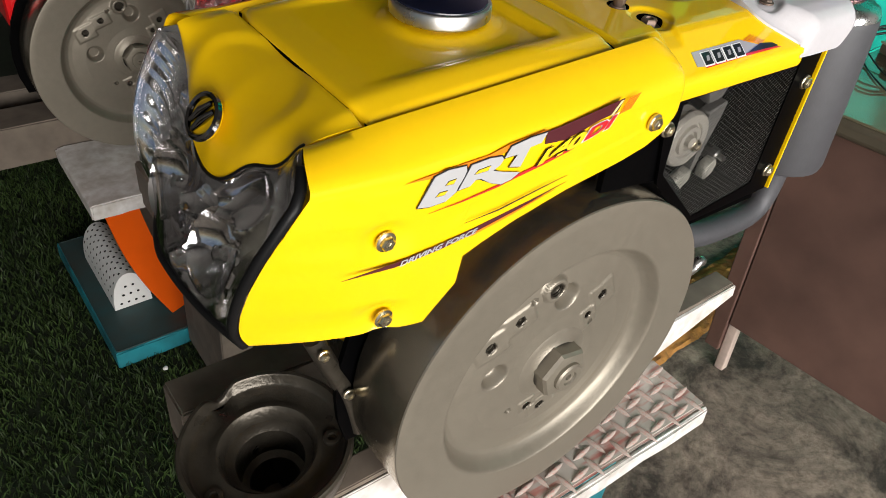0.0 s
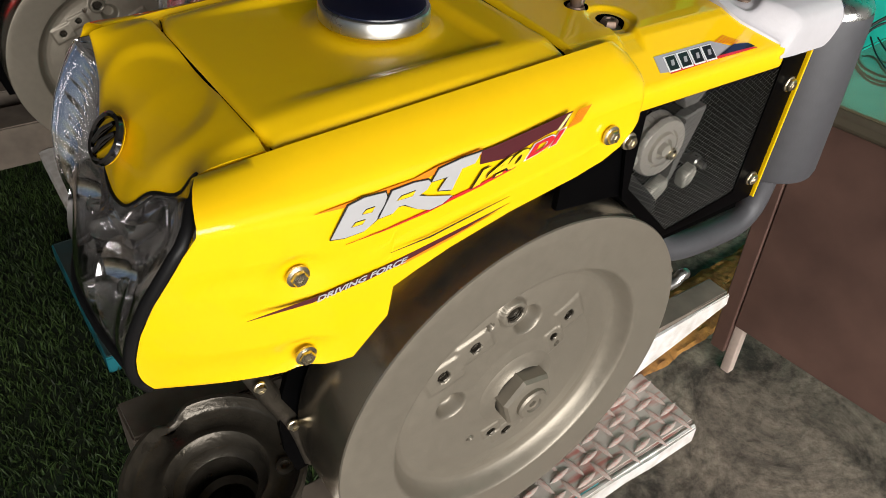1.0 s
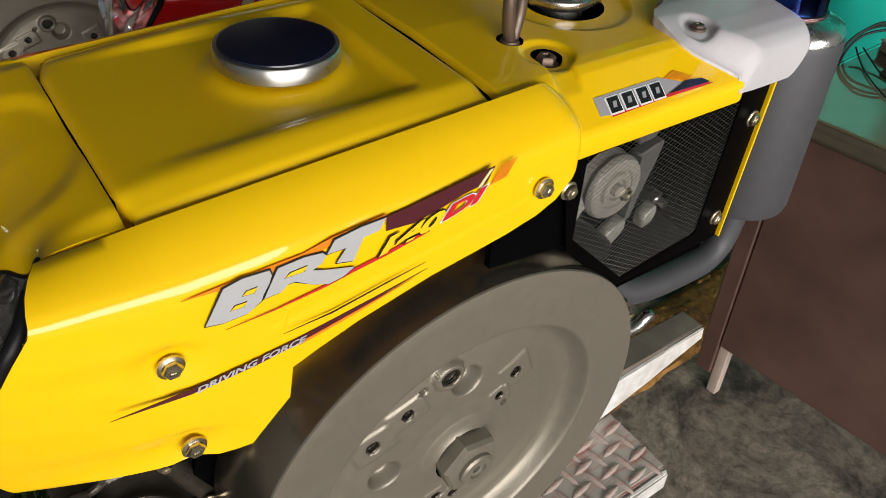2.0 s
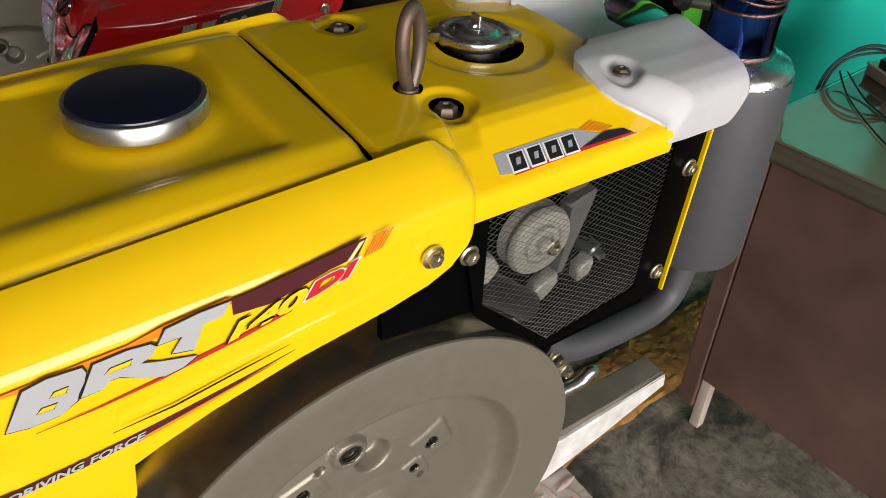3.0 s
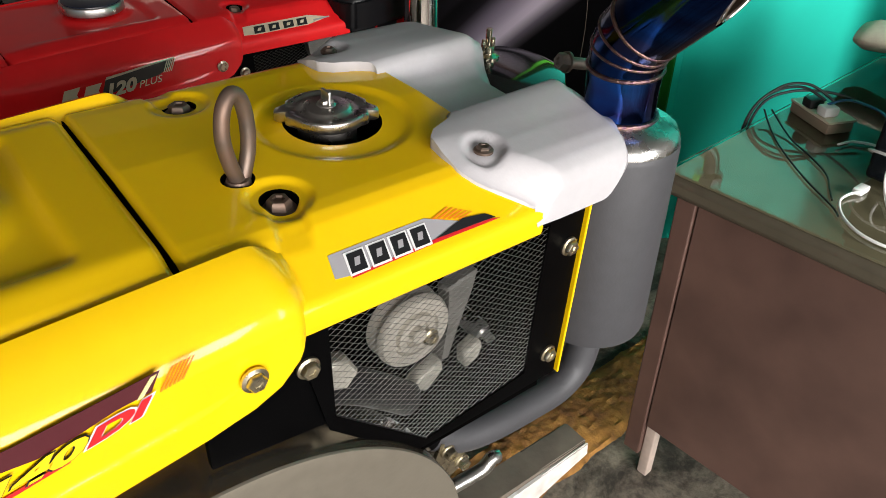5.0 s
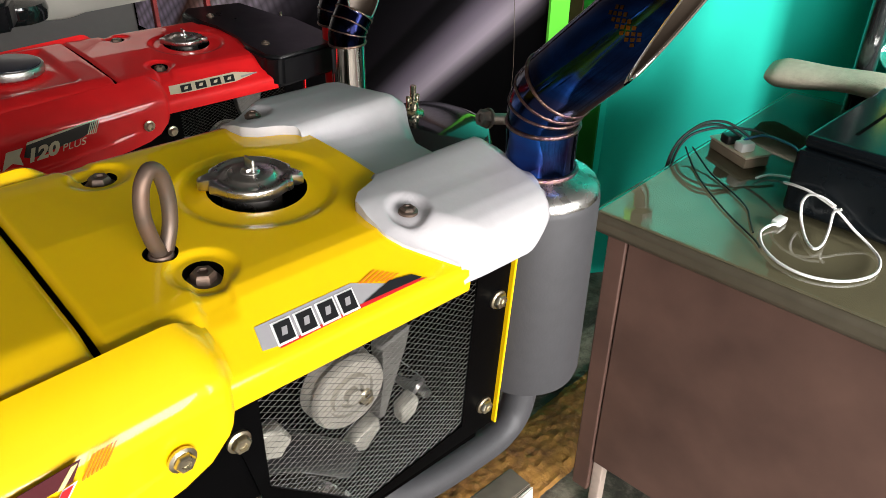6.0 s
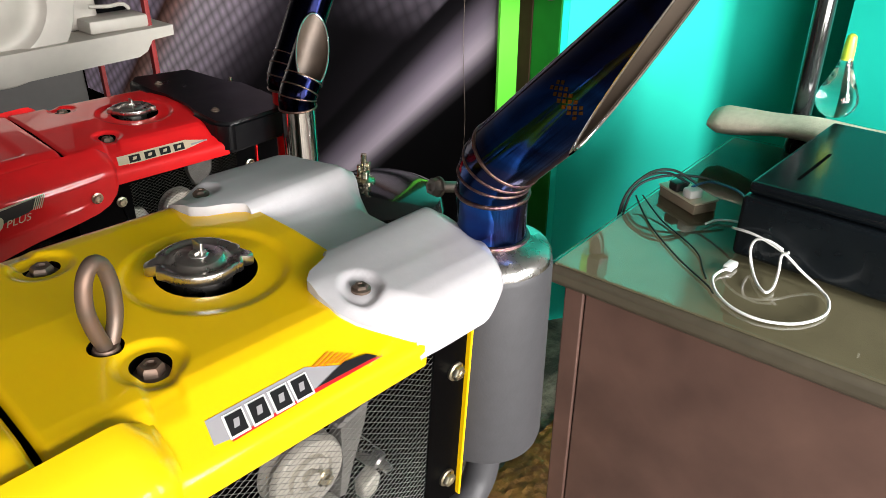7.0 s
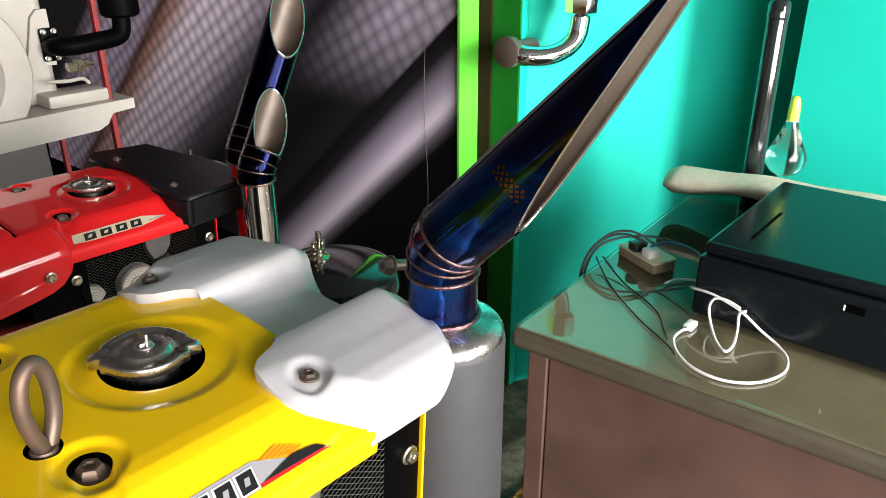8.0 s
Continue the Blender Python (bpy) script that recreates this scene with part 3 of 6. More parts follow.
def tail_cover(eng, paint):
    """Cast cover over the tail: two lobes with a valley between."""
    half = [(0.000, 0.2775), (0.0003, 0.2900), (0.0018, 0.3020), (0.006, 0.3105), (0.0135, 0.3160), (0.025, 0.3198), (0.046, 0.3228), (0.070, 0.3240), (0.090, 0.3245), (0.100, 0.3240), (0.1055, 0.3205), (0.1085, 0.3140), (0.1115, 0.3095), (0.124, 0.3072), (0.140, 0.3068), (0.154, 0.3066)]
    dist = [0.0]
    for p, q in zip(half, half[1:]):
        dist.append(dist[-1] + math.hypot(q[0] - p[0], q[1] - p[1]))

    def fn(u, v):
        a = 2 * v - 1
        k = (1 - abs(a)) * dist[-1]
        w, z = interp(k, dist, [p[0] for p in half]), interp(k, dist, [p[1] for p in half])
        w *= 0.945
        x0 = interp(w, [0, 0.005, 0.012, 0.0225, 0.030, 0.0395, 0.0575, 0.072, 0.080, 0.0875, 0.0955, 0.146], [0.2555, 0.2555, 0.2470, 0.2335, 0.2245, 0.2170, 0.2155, 0.2175, 0.2260, 0.2450, 0.2545, 0.2545])
        x1 = interp(w, [0, 0.03, 0.06, 0.09, 0.12], [0.352, 0.362, 0.366, 0.368, 0.362])
        x = lerp(x0, x1, u)
        z += 0.004 * sstep(0.04, 0.09, w) * (1 - sstep(0.09, 0.115, w)) * u - 0.010 * sstep(0.10, 0.125, w) * u
        z -= 0.010 * sstep(0.84, 1.0, u) ** 1.6 * sstep(0.0, 0.05, w)
        z = max(z, 0.2775 + 0.034 * sstep(0.318, 0.352, x) ** 1.5) if w < 0.02 else z
        # the front edge hugs the hood, the lobe rises behind it
        skin = interp(w, [0, 0.005, 0.0395, 0.0475, 0.0575, 0.15], [0.2785, 0.2915, 0.3140, 0.3170, 0.3185, 0.3200])
        z = lerp(z, skin, (1 - sstep(0.0, 0.24, u)) * (1 - sstep(0.045, 0.070, w)))
        y = 0.0225 + w + 0.016 * sstep(0.84, 1.0, u) ** 2 * (1 - sstep(0.0, 0.08, w))
        d = math.hypot(x - 0.243, y - 0.069)
        z -= 0.0052 * sstep(0.0165, 0.0100, d)
        return Vector((x, y if a < 0 else 2 * MID - y, z))
    bm = bmesh.new()
    nu, nv = 70, 130
    V = grid(bm, fn, nu, nv)
    for i, dx in ((0, 0.001), (nu, 0.002)):
        edge = [V[i][j] for j in range(nv + 1)]
        low = [bm.verts.new(Vector((v.co.x + dx, v.co.y, min(v.co.z, max(v.co.z - (0.001 + 0.021 * sstep(0.004, 0.016, min(v.co.y, 2 * MID - v.co.y) - 0.0225) if i == 0 else 0.014 if v.co.y < 0.125 else 0.04), 0.264))))) for v in edge]
        for j in range(nv):
            bm.faces.new((edge[j], edge[j + 1], low[j + 1], low[j]))
    return part("tail_cover", bm, paint, eng, smooth=60)


CASTALU = principled("sand_cast_aluminium", (0.50, 0.48, 0.42), 0.5, 0.4, color2=(0.30, 0.29, 0.25), scale=70, bump=0.3, bump_scale=200)
CASTGREY = principled("grey_cast_bracket", (0.14, 0.135, 0.125), 0.5, 0.3, var=0.2, scale=50, bump=0.2, bump_scale=160)
SPUN = principled("spun_aluminium", (0.56, 0.53, 0.47), 0.4, 0.6, var=0.1, scale=60, rough_var=0.1)


def flat_tail(eng, paint):
    """Flat-topped pressed tail cover with a shallow notch in its front edge."""
    pts = [(0.262, 0.012), (0.372, 0.026), (0.398, 0.080), (0.398, 0.186), (0.372, 0.196), (0.366, 0.310), (0.262, 0.324), (0.244, 0.300), (0.246, 0.236), (0.264, 0.206), (0.264, 0.130), (0.246, 0.104), (0.244, 0.036)]
    bm = bmesh.new()
    extrude_poly(bm, pts, "xy", 0.272, 0.322)
    bmesh.ops.bevel(bm, geom=list(bm.edges), offset=0.006, segments=3, affect="EDGES")
    return part("tail_cover", bm, paint, eng, "matt black pressed tail cover", smooth=50)


def grille(eng, paint):
    hole = [(0.098, 0.263), (0.277, 0.269), (0.2755, 0.124), (0.178, 0.111), (0.101, 0.186)]
    bm = bmesh.new()
    # plate with the opening cut out: bridge outer ring to inner ring
    order = [(0.074, 0.274), (0.3115, 0.279), (0.3115, 0.106), (0.166, 0.104), (0.096, 0.176)]
    A = {}
    for y in (0.0295, 0.0325):
        o = [bm.verts.new((x, y, z)) for x, z in order]
        h = [bm.verts.new((x, y, z)) for x, z in hole]
        A[y] = (o, h)
        for i in range(5):
            j = (i + 1) % 5
            bm.faces.new((o[i], o[j], h[j], h[i]))
    for k in (0, 1):
        a, b = A[0.0295][k], A[0.0325][k]
        for i in range(5):
            j = (i + 1) % 5
            bm.faces.new((a[i], a[j], b[j], b[i]))
    g = part("grille_plate", bm, BLACK, eng, "black side plate with a wire mesh window", smooth=0)
    bm = bmesh.new()
    extrude_poly(bm, [(0.020, 0.188), (0.098, 0.178), (0.080, 0.262), (0.020, 0.238)], "xz", 0.034, 0.040)
    part("plate_wing", bm, BLACK, g, smooth=0)
    # woven wires, clipped to the opening
    def clip(p, d):
        lo, hi = -9.0, 9.0
        n = len(hole)
        for i in range(n):
            a, b = hole[i], hole[(i + 1) % n]
            nx, nz = (b[1] - a[1]), -(b[0] - a[0])
            den = nx * d[0] + nz * d[1]
            num = nx * (a[0] - p[0]) + nz * (a[1] - p[1])
            if abs(den) < 1e-9:
                if num > 0:
                    return None
                continue
            t = num / den
            if den < 0:
                hi = min(hi, t)
            else:
                lo = max(lo, t)
        return (lo, hi) if hi > lo else None
    bm = bmesh.new()
    for ang, dy in ((30, 0.0), (148, 0.0005)):
        d = (math.cos(radians(ang)), math.sin(radians(ang)))
        n = (-d[1], d[0])
        for k in range(-50, 50):
            p = (0.18 + n[0] * k * 0.0042, 0.19 + n[1] * k * 0.0042)
            c = clip(p, d)
            if c:
                P = Vector((p[0] + d[0] * c[0], 0.0312 + dy, p[1] + d[1] * c[0]))
                Q = Vector((p[0] + d[0] * c[1], 0.0312 + dy, p[1] + d[1] * c[1]))
                tube(bm, [P, Q], 0.00021, 4, cap=False)
    tagged(part("wire_mesh", bm, WIRE, g, "fine black woven wire", smooth=0), kind="stuff")
    # yellow edge of the radiator shroud
    bm = bmesh.new()
    box(bm, 0.3120, 0.3142, 0.0255, 2 * MID - 0.0255, 0.107, 0.285, 0.0009)
    part("shroud_edge", bm, paint, eng, smooth=0)
    # what shows behind the wires; added black backing and blockers replace shade
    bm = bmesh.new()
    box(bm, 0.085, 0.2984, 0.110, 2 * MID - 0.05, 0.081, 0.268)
    part("core_backing", bm, PIT, eng, smooth=0)
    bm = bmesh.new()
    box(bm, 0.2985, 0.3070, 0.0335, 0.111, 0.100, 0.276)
    part("side_blocker", bm, PIT, eng, smooth=0)
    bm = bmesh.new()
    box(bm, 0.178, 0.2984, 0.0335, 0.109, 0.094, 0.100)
    part("bottom_blocker", bm, PIT, eng, smooth=0)
    bm = bmesh.new()
    o = Vector((0.197, 0.074, 0.175))
    lathe(bm, [(0, -0.006), (0.006, -0.006), (0.0065, 0.0), (0.010, 0.001), (0.011, -0.003), (0.0165, -0.003), (0.0175, 0.0015), (0.0195, 0.0015), (0.0205, -0.0015), (0.0300, -0.0015), (0.0315, 0.0005), (0.0325, 0.004), (0.0295, 0.010), (0.0325, 0.016), (0.0325, 0.018), (0, 0.018)], o, (0, 1, 0), 56)
    pul = part("fan_pulley", bm, SPUN, eng, "bare steel fan belt pulley")
    bm = bmesh.new()
    hex_bolt(bm, o + Vector((0.011, -0.003, -0.007)), (0, -1, 0), 0.005, 0.006, 0.007)
    part("bolt", bm, ZINC, pul)
    for k in range(6):
        bm = bmesh.new()
        t = 2 * math.pi * k / 6 + 0.3
        e1, e2 = Vector((math.cos(t), 0, math.sin(t))), Vector((-math.sin(t), 0, math.cos(t)))
        c = o + Vector((0.02, 0.045, 0.0))

        def fn(u, v):
            return c + e1 * lerp(0.02, 0.075, u) + e2 * (0.024 * (v - 0.5) * (0.7 + 0.6 * u)) + Vector((0, 0.014 * (v - 0.5), 0))
        grid(bm, fn, 6, 4)
        thicken(bm, 0.0015)
        # blades in black, to keep the window's inside as dark as shade
        part("fan_blade", bm, TAILBLACK, pul)
    for pts, y, mat in ((((0.247, 0.128), (0.262, 0.136), (0.266, 0.128), (0.262, 0.116), (0.249, 0.110)), 0.070, CASTALU), (((0.196, 0.112), (0.206, 0.124), (0.226, 0.130), (0.228, 0.118), (0.212, 0.102)), 0.074, CASTALU),
                        (((0.104, 0.214), (0.122, 0.210), (0.130, 0.196), (0.120, 0.184), (0.106, 0.190)), 0.046, CASTALU), (((0.214, 0.262), (0.268, 0.264), (0.262, 0.222), (0.250, 0.206), (0.230, 0.204), (0.222, 0.224)), 0.084, CASTGREY),
                        (((0.230, 0.196), (0.262, 0.204), (0.256, 0.186), (0.244, 0.150), (0.238, 0.120), (0.228, 0.122), (0.236, 0.160)), 0.080, CASTGREY)):
        bm = bmesh.new()
        extrude_poly(bm, pts, "xz", y, y + 0.014)
        bmesh.ops.bevel(bm, geom=list(bm.edges), offset=0.002, segments=1, affect="EDGES")
        part("bracket", bm, mat, eng)
    bm = bmesh.new()
    lathe(bm, [(0.0, -0.012), (0.004, -0.012), (0.0045, -0.004), (0.008, -0.003), (0.0085, 0.0), (0.0085, 0.03)], (0.271, 0.079, 0.134), (0, 1, 0), 20)
    part("stud", bm, STEEL, eng)
    bm = bmesh.new()
    path = [(0.08, 0.075, 0.175), (0.11, 0.072, 0.17), (0.145, 0.072, 0.15), (0.19, 0.072, 0.11)]
    tube(bm, smooth_path(path, 6), 0.014, 12)
    part("hose", bm, RUBBER, eng, smooth=60)


FLY_C = Vector((0.012, 0.0, -0.022))


def flywheel(eng, material):
    R = 0.203
    holes = [(-0.006, 0.084, 0.009), (0.069, 0.046, 0.006), (-0.077, 0.039, 0.006), (0.012, -0.092, 0.006), (-0.045, 0.060, 0.0055), (0.052, 0.026, 0.0045), (-0.010, -0.080, 0.0055), (-0.036, -0.075, 0.004), (0.058, 0.014, 0.003), (-0.030, 0.077, 0.0035)]
    bores = [(0.014, 0.066, 0.017), (-0.066, -0.006, 0.017)]
    pads = [(-0.077, 0.039, 0.021, 0.016), (-0.045, 0.060, 0.020, 0.014), (0.070, 0.046, 0.019, 0.018), (0.054, 0.022, 0.012, 0.016), (0.012, -0.090, 0.021, 0.014), (-0.010, -0.078, 0.012, 0.012)]

    def depth(dx, dz):
        r = math.hypot(dx, dz)
        y = interp(r, [0, 0.045, 0.060, 0.098, 0.112, 0.122, 0.130, 0.136, 0.1405, 0.1440, 0.1465, 0.1485, 0.2], [0.030, 0.031, 0.033, 0.0350, 0.0372, 0.0390, 0.0396, 0.0375, 0.0325, 0.0265, 0.0218, 0.020, 0.020])
        for px, pz, hx, hz in pads:
            ex, ez = dx - (px - FLY_C.x), dz - (pz - FLY_C.z)
            ca, sa = 0.94, 0.34
            qx, qz = abs(ex * ca + ez * sa), abs(-ex * sa + ez * ca)
            k = sstep(hx, hx - 0.0035, qx) * sstep(hz, hz - 0.0035, qz)
            y -= 0.0016 * k
        for px, pz, pr in bores:
            e = math.hypot(dx - (px - FLY_C.x), dz - (pz - FLY_C.z))
            y += 0.014 * sstep(pr, pr * 0.55, e)
        e = math.hypot(dx - (holes[0][0] - FLY_C.x), dz - (holes[0][1] - FLY_C.z))
        y = lerp(y, 0.0315, sstep(0.016, 0.013, e))
        for px, pz, pr in holes:
            e = math.hypot(dx - (px - FLY_C.x), dz - (pz - FLY_C.z))
            y += 0.008 * sstep(pr * 1.05, pr * 0.75, e)
        return y
    bm = bmesh.new()
    radii = list(np.linspace(0.030, 0.124, 92)) + list(np.linspace(0.1255, 0.160, 22)) + [0.175, 0.190, 0.2, 0.2022, 0.203]
    n = 320
    rings = []
    for r in radii:
        rings.append([])
        for i in range(n):
            t = 2 * math.pi * i / n
            dx, dz = r * math.cos(t), r * math.sin(t)
            y = depth(dx, dz) + (0.0022 if r > 0.2025 else 0.0005 if r > 0.201 else 0)
            rings[-1].append(bm.verts.new((FLY_C.x + dx, y, FLY_C.z + dz)))
    for r, y in ((0.203, 0.060), (0.203, 0.098), (0.201, 0.1005), (0.190, 0.1005), (0.06, 0.098)):
        rings.append([bm.verts.new((FLY_C.x + r * math.cos(2 * math.pi * i / n), y, FLY_C.z + r * math.sin(2 * math.pi * i / n))) for i in range(n)])
    for k, (p, q) in enumerate(zip(rings, rings[1:])):
        for i in range(n):
            j = (i + 1) % n
            bm.faces.new((p[i], p[j], q[j], q[i])).material_index = 1 if k >= len(radii) - 1 else 0
    fw = part("flywheel", bm, [material, MACHINED], eng, "large cast flywheel painted grey", smooth=50)
    bm = bmesh.new()
    c = Vector((FLY_C.x, 0.0, FLY_C.z))
    lathe(bm, [(0.046, 0.038), (0.045, 0.031), (0.040, 0.029), (0.034, 0.0285), (0.031, 0.026), (0.030, 0.0255)], c, (0, 1, 0), 56)
    part("washer", bm, material, fw)
    bm = bmesh.new()
    lathe(bm, [(0.0315, 0.030), (0.0315, 0.0135), (0.029, 0.0095), (0.024, 0.008), (0.017, 0.008)], c, (-0.0, 1, 0.0), 6)
    bmesh.ops.rotate(bm, verts=bm.verts, cent=c, matrix=Matrix.Rotation(radians(12), 3, "Y"))
    part("hub_nut", bm, material, fw, smooth=20)
    bm = bmesh.new()
    lathe(bm, [(0.0175, 0.012), (0.0175, 0.0045), (0.0155, 0.0025), (0.009, 0.0025), (0.008, 0.005), (0.004, 0.005), (0.003, 0.010), (0, 0.010)], c, (0, 1, 0), 36)
    part("shaft_end", bm, material, fw)
    for x, z, r in holes[:7]:
        bm = bmesh.new()
        y = depth(x - FLY_C.x, z - FLY_C.z) - 0.008
        lathe(bm, [(r * 0.98, 0.0005), (r * 0.82, 0.0012), (r * 0.88, 0.0025), (r * 0.80, 0.0035), (r * 0.86, 0.005), (r * 0.75, 0.0062), (0, 0.0064)], (x, y, z), (0, 1, 0), 20)
        part("threaded_hole", bm, CASTIRON, fw)
    return fw


def bolts(eng, silver_tail=True):
    def one(p, axis, mat, r=0.0075, h=0.0065, w=0.0115, label=""):
        bm = bmesh.new()
        hex_bolt(bm, p, axis, r, h, w)
        part("bolt", bm, mat, eng, label)
    side = (0, -1, 0)
    for p in ((-0.216, 0.024, 0.229), (-0.213, 0.025, 0.154), (0.0455, 0.0185, 0.2615)):
        one(p, side, ZINC, 0.0054, 0.0060, 0.0080)
    for p in ((0.083, 0.0295, 0.240), (0.300, 0.0295, 0.2415), (0.2985, 0.0295, 0.1345)):
        one(p, side, ZINC, 0.0055, 0.0062, 0.0077)
    for p in ((0.104, 0.242, 0.3070), (0.105, 0.095, 0.3055)):
        one(p, (0, 0, 1), RUSTY, 0.0070, 0.0085, 0.0108, "rusty flanged bolt")
    for p in ((0.243, 0.069, 0.3176), (0.243, 0.267, 0.3176)) if silver_tail else ((0.276, 0.080, 0.3215), (0.276, 0.256, 0.3215)):
        one(p, (0, 0, 1), RUSTY, 0.0047, 0.0046, 0.0068)


def crankcase(eng, paint=None):
    bm = bmesh.new()
    box(bm, -0.140, 0.285, 0.115, 2 * MID - 0.045, -0.150, 0.030, 0.012, 3)
    cc = part("crankcase", bm, CASTIRON, eng, "oily cast iron crankcase")
    bm = bmesh.new()
    box(bm, -0.195, 0.215, 0.112, 2 * MID - 0.07, 0.0305, 0.276, 0.012, 2)
    part("tank_well", bm, paint or PIT, eng)
    # black slab under the seams, put where only shade lies
    bm = bmesh.new()
    box(bm, -0.205, 0.020, 0.070, 2 * MID - 0.070, 0.275, 0.292, 0.004, 1)
    part("tank_bed", bm, PIT, eng)
    bm = bmesh.new()
    box(bm, 0.225, 0.360, 0.122, 2 * MID - 0.050, 0.105, 0.295, 0.012, 2)
    part("radiator_housing", bm, BLACK, eng)
    # black shroud plate behind the flywheel
    bm = bmesh.new()
    t0 = [radians(a) for a in range(-20, 201, 10)]
    outer = [(0.012 + 0.218 * math.cos(t), -0.022 + 0.218 * math.sin(t)) for t in t0]
    extrude_poly(bm, outer, "xz", 0.104, 0.110)
    part("flywheel_shroud", bm, BLACK, eng, smooth=0)


def bell_housing(eng):
    """Open cast housing in front of the crankcase, bore upwards."""
    o = Vector((-0.257, 0.160, -0.116))
    ax = Vector((-0.12, -0.02, 1.0)).normalized()
    bm = bmesh.new()
    lathe(bm, [(0.055, -0.10), (0.068, -0.09), (0.086, -0.03), (0.0925, -0.006), (0.0925, 0.0), (0.091, 0.002), (0.087, 0.002), (0.0855, 0.0), (0.0835, -0.010), (0.080, -0.013), (0.061, -0.0155), (0.057, -0.0130), (0.0535, -0.0130), (0.050, -0.017), (0.0475, -0.031), (0.041, -0.034), (0.0375, -0.037), (0.0355, -0.072), (0.028, -0.077), (0.027, -0.14), (0, -0.14)], o, ax, 96)
    a, u, v = frame_of(ax)
    for vert in bm.verts:
        d = vert.co - o
        t = math.atan2(d.y, d.x)
        r = math.hypot(d.x, d.y)
        if r > 0.078 and d.z > -0.05:
            notch = math.exp(-((t - 1.75) / 0.13) ** 2)
            vert.co.z -= 0.016 * notch * sstep(0.076, 0.087, r)
    hs = part("bell_housing", bm, CASTIRON, eng, "open oily cast iron bell housing", smooth=45)
    for p in ((-0.193, 0.132), (-0.324, 0.140)):
        bm = bmesh.new()
        c = Vector((p[0], p[1], o.z - 0.0135 + 0.12 * (p[0] - o.x)))
        lathe(bm, [(0.0100, -0.004), (0.0095, 0.0012), (0.0085, 0.0018), (0.0050, 0.0018), (0.0046, 0.0), (0.0044, -0.012), (0, -0.012)], c, ax, 28)
        part("screw_boss", bm, CASTIRON, hs)
    bm = bmesh.new()
    pts = [(-0.225, 0.115, 0.06), (-0.21, 0.112, 0.02), (-0.19, 0.110, -0.03), (-0.175, 0.108, -0.09)]
    tube(bm, smooth_path(pts, 6), 0.010, 10)
    part("flange_rib", bm, CASTIRON, hs)
    for p in ((-0.222, 0.100, 0.05), (-0.196, 0.098, -0.015), (-0.178, 0.096, -0.07)):
        bm = bmesh.new()
        hex_bolt(bm, Vector(p), (0, -1, 0), 0.0042, 0.006, 0.0058)
        part("bolt", bm, ZINC, hs)


def lower_exhaust(eng):
    bm = bmesh.new()
    pts = [(0.215, 0.070, 0.055), (0.240, 0.064, 0.040), (0.275, 0.060, 0.034), (0.33, 0.060, 0.030), (0.362, 0.060, 0.032), (0.384, 0.061, 0.046), (0.392, 0.062, 0.075), (0.393, 0.0625, 0.112)]
    tube(bm, smooth_path(pts, 6), 0.0160, 20)
    return part("exhaust_pipe", bm, MUFFLER, eng, "bent graphite grey exhaust pipe", smooth=60)


def governor_lever(eng):
    """Zinc brackets and the lever shaft beside the flywheel's rim."""
    bm = bmesh.new()
    extrude_poly(bm, [(0.206, 0.030), (0.214, 0.056), (0.236, 0.040), (0.246, 0.014), (0.226, 0.004)], "xz", 0.053, 0.057)
    lv = part("bracket_plate", bm, ZINC, eng, "zinc-plated cable bracket")
    for p in ((0.221, 0.053, 0.043), (0.238, 0.053, 0.018)):
        bm = bmesh.new()
        hex_bolt(bm, Vector(p), (0, -1, 0), 0.0055, 0.008, 0.0075)
        part("bolt", bm, ZINC, lv)
    bm = bmesh.new()
    tube(bm, smooth_path([(0.205, 0.058, -0.020), (0.235, 0.055, -0.018), (0.266, 0.053, -0.016), (0.277, 0.053, -0.008), (0.284, 0.053, -0.010)], 4), 0.0068, 12)
    part("lever", bm, STEEL, lv)
    bm = bmesh.new()
    extrude_poly(bm, [(0.150, 0.128), (0.160, 0.124), (0.182, 0.094), (0.200, 0.062), (0.192, 0.064), (0.168, 0.094)], "xz", 0.050, 0.054)
    part("clip", bm, STEEL, lv)


# silencer axis and elbow: the pipe leans back towards the shop front
CAN = Vector((0.3943, 0.0610, 0.0))
TIP_D = Vector((0.080, -0.700, 0.710)).normalized()
TIP_O = Vector((0.3936, 0.0478, 1.1805))


def elbow_path():
    h = Vector((TIP_D.x, TIP_D.y, 0)).normalized()
    top = Vector((CAN.x, CAN.y, 1.1465))
    pts = []
    for k in range(5):
        t = math.acos(TIP_D.z) * k / 4
        pts.append(top + h * 0.048 * (1 - math.cos(t)) + Vector((0, 0, 0.048 * math.sin(t))))
    fix = TIP_O - pts[-1]
    return [tuple(p + fix * (k / 4)) for k, p in enumerate(pts)]


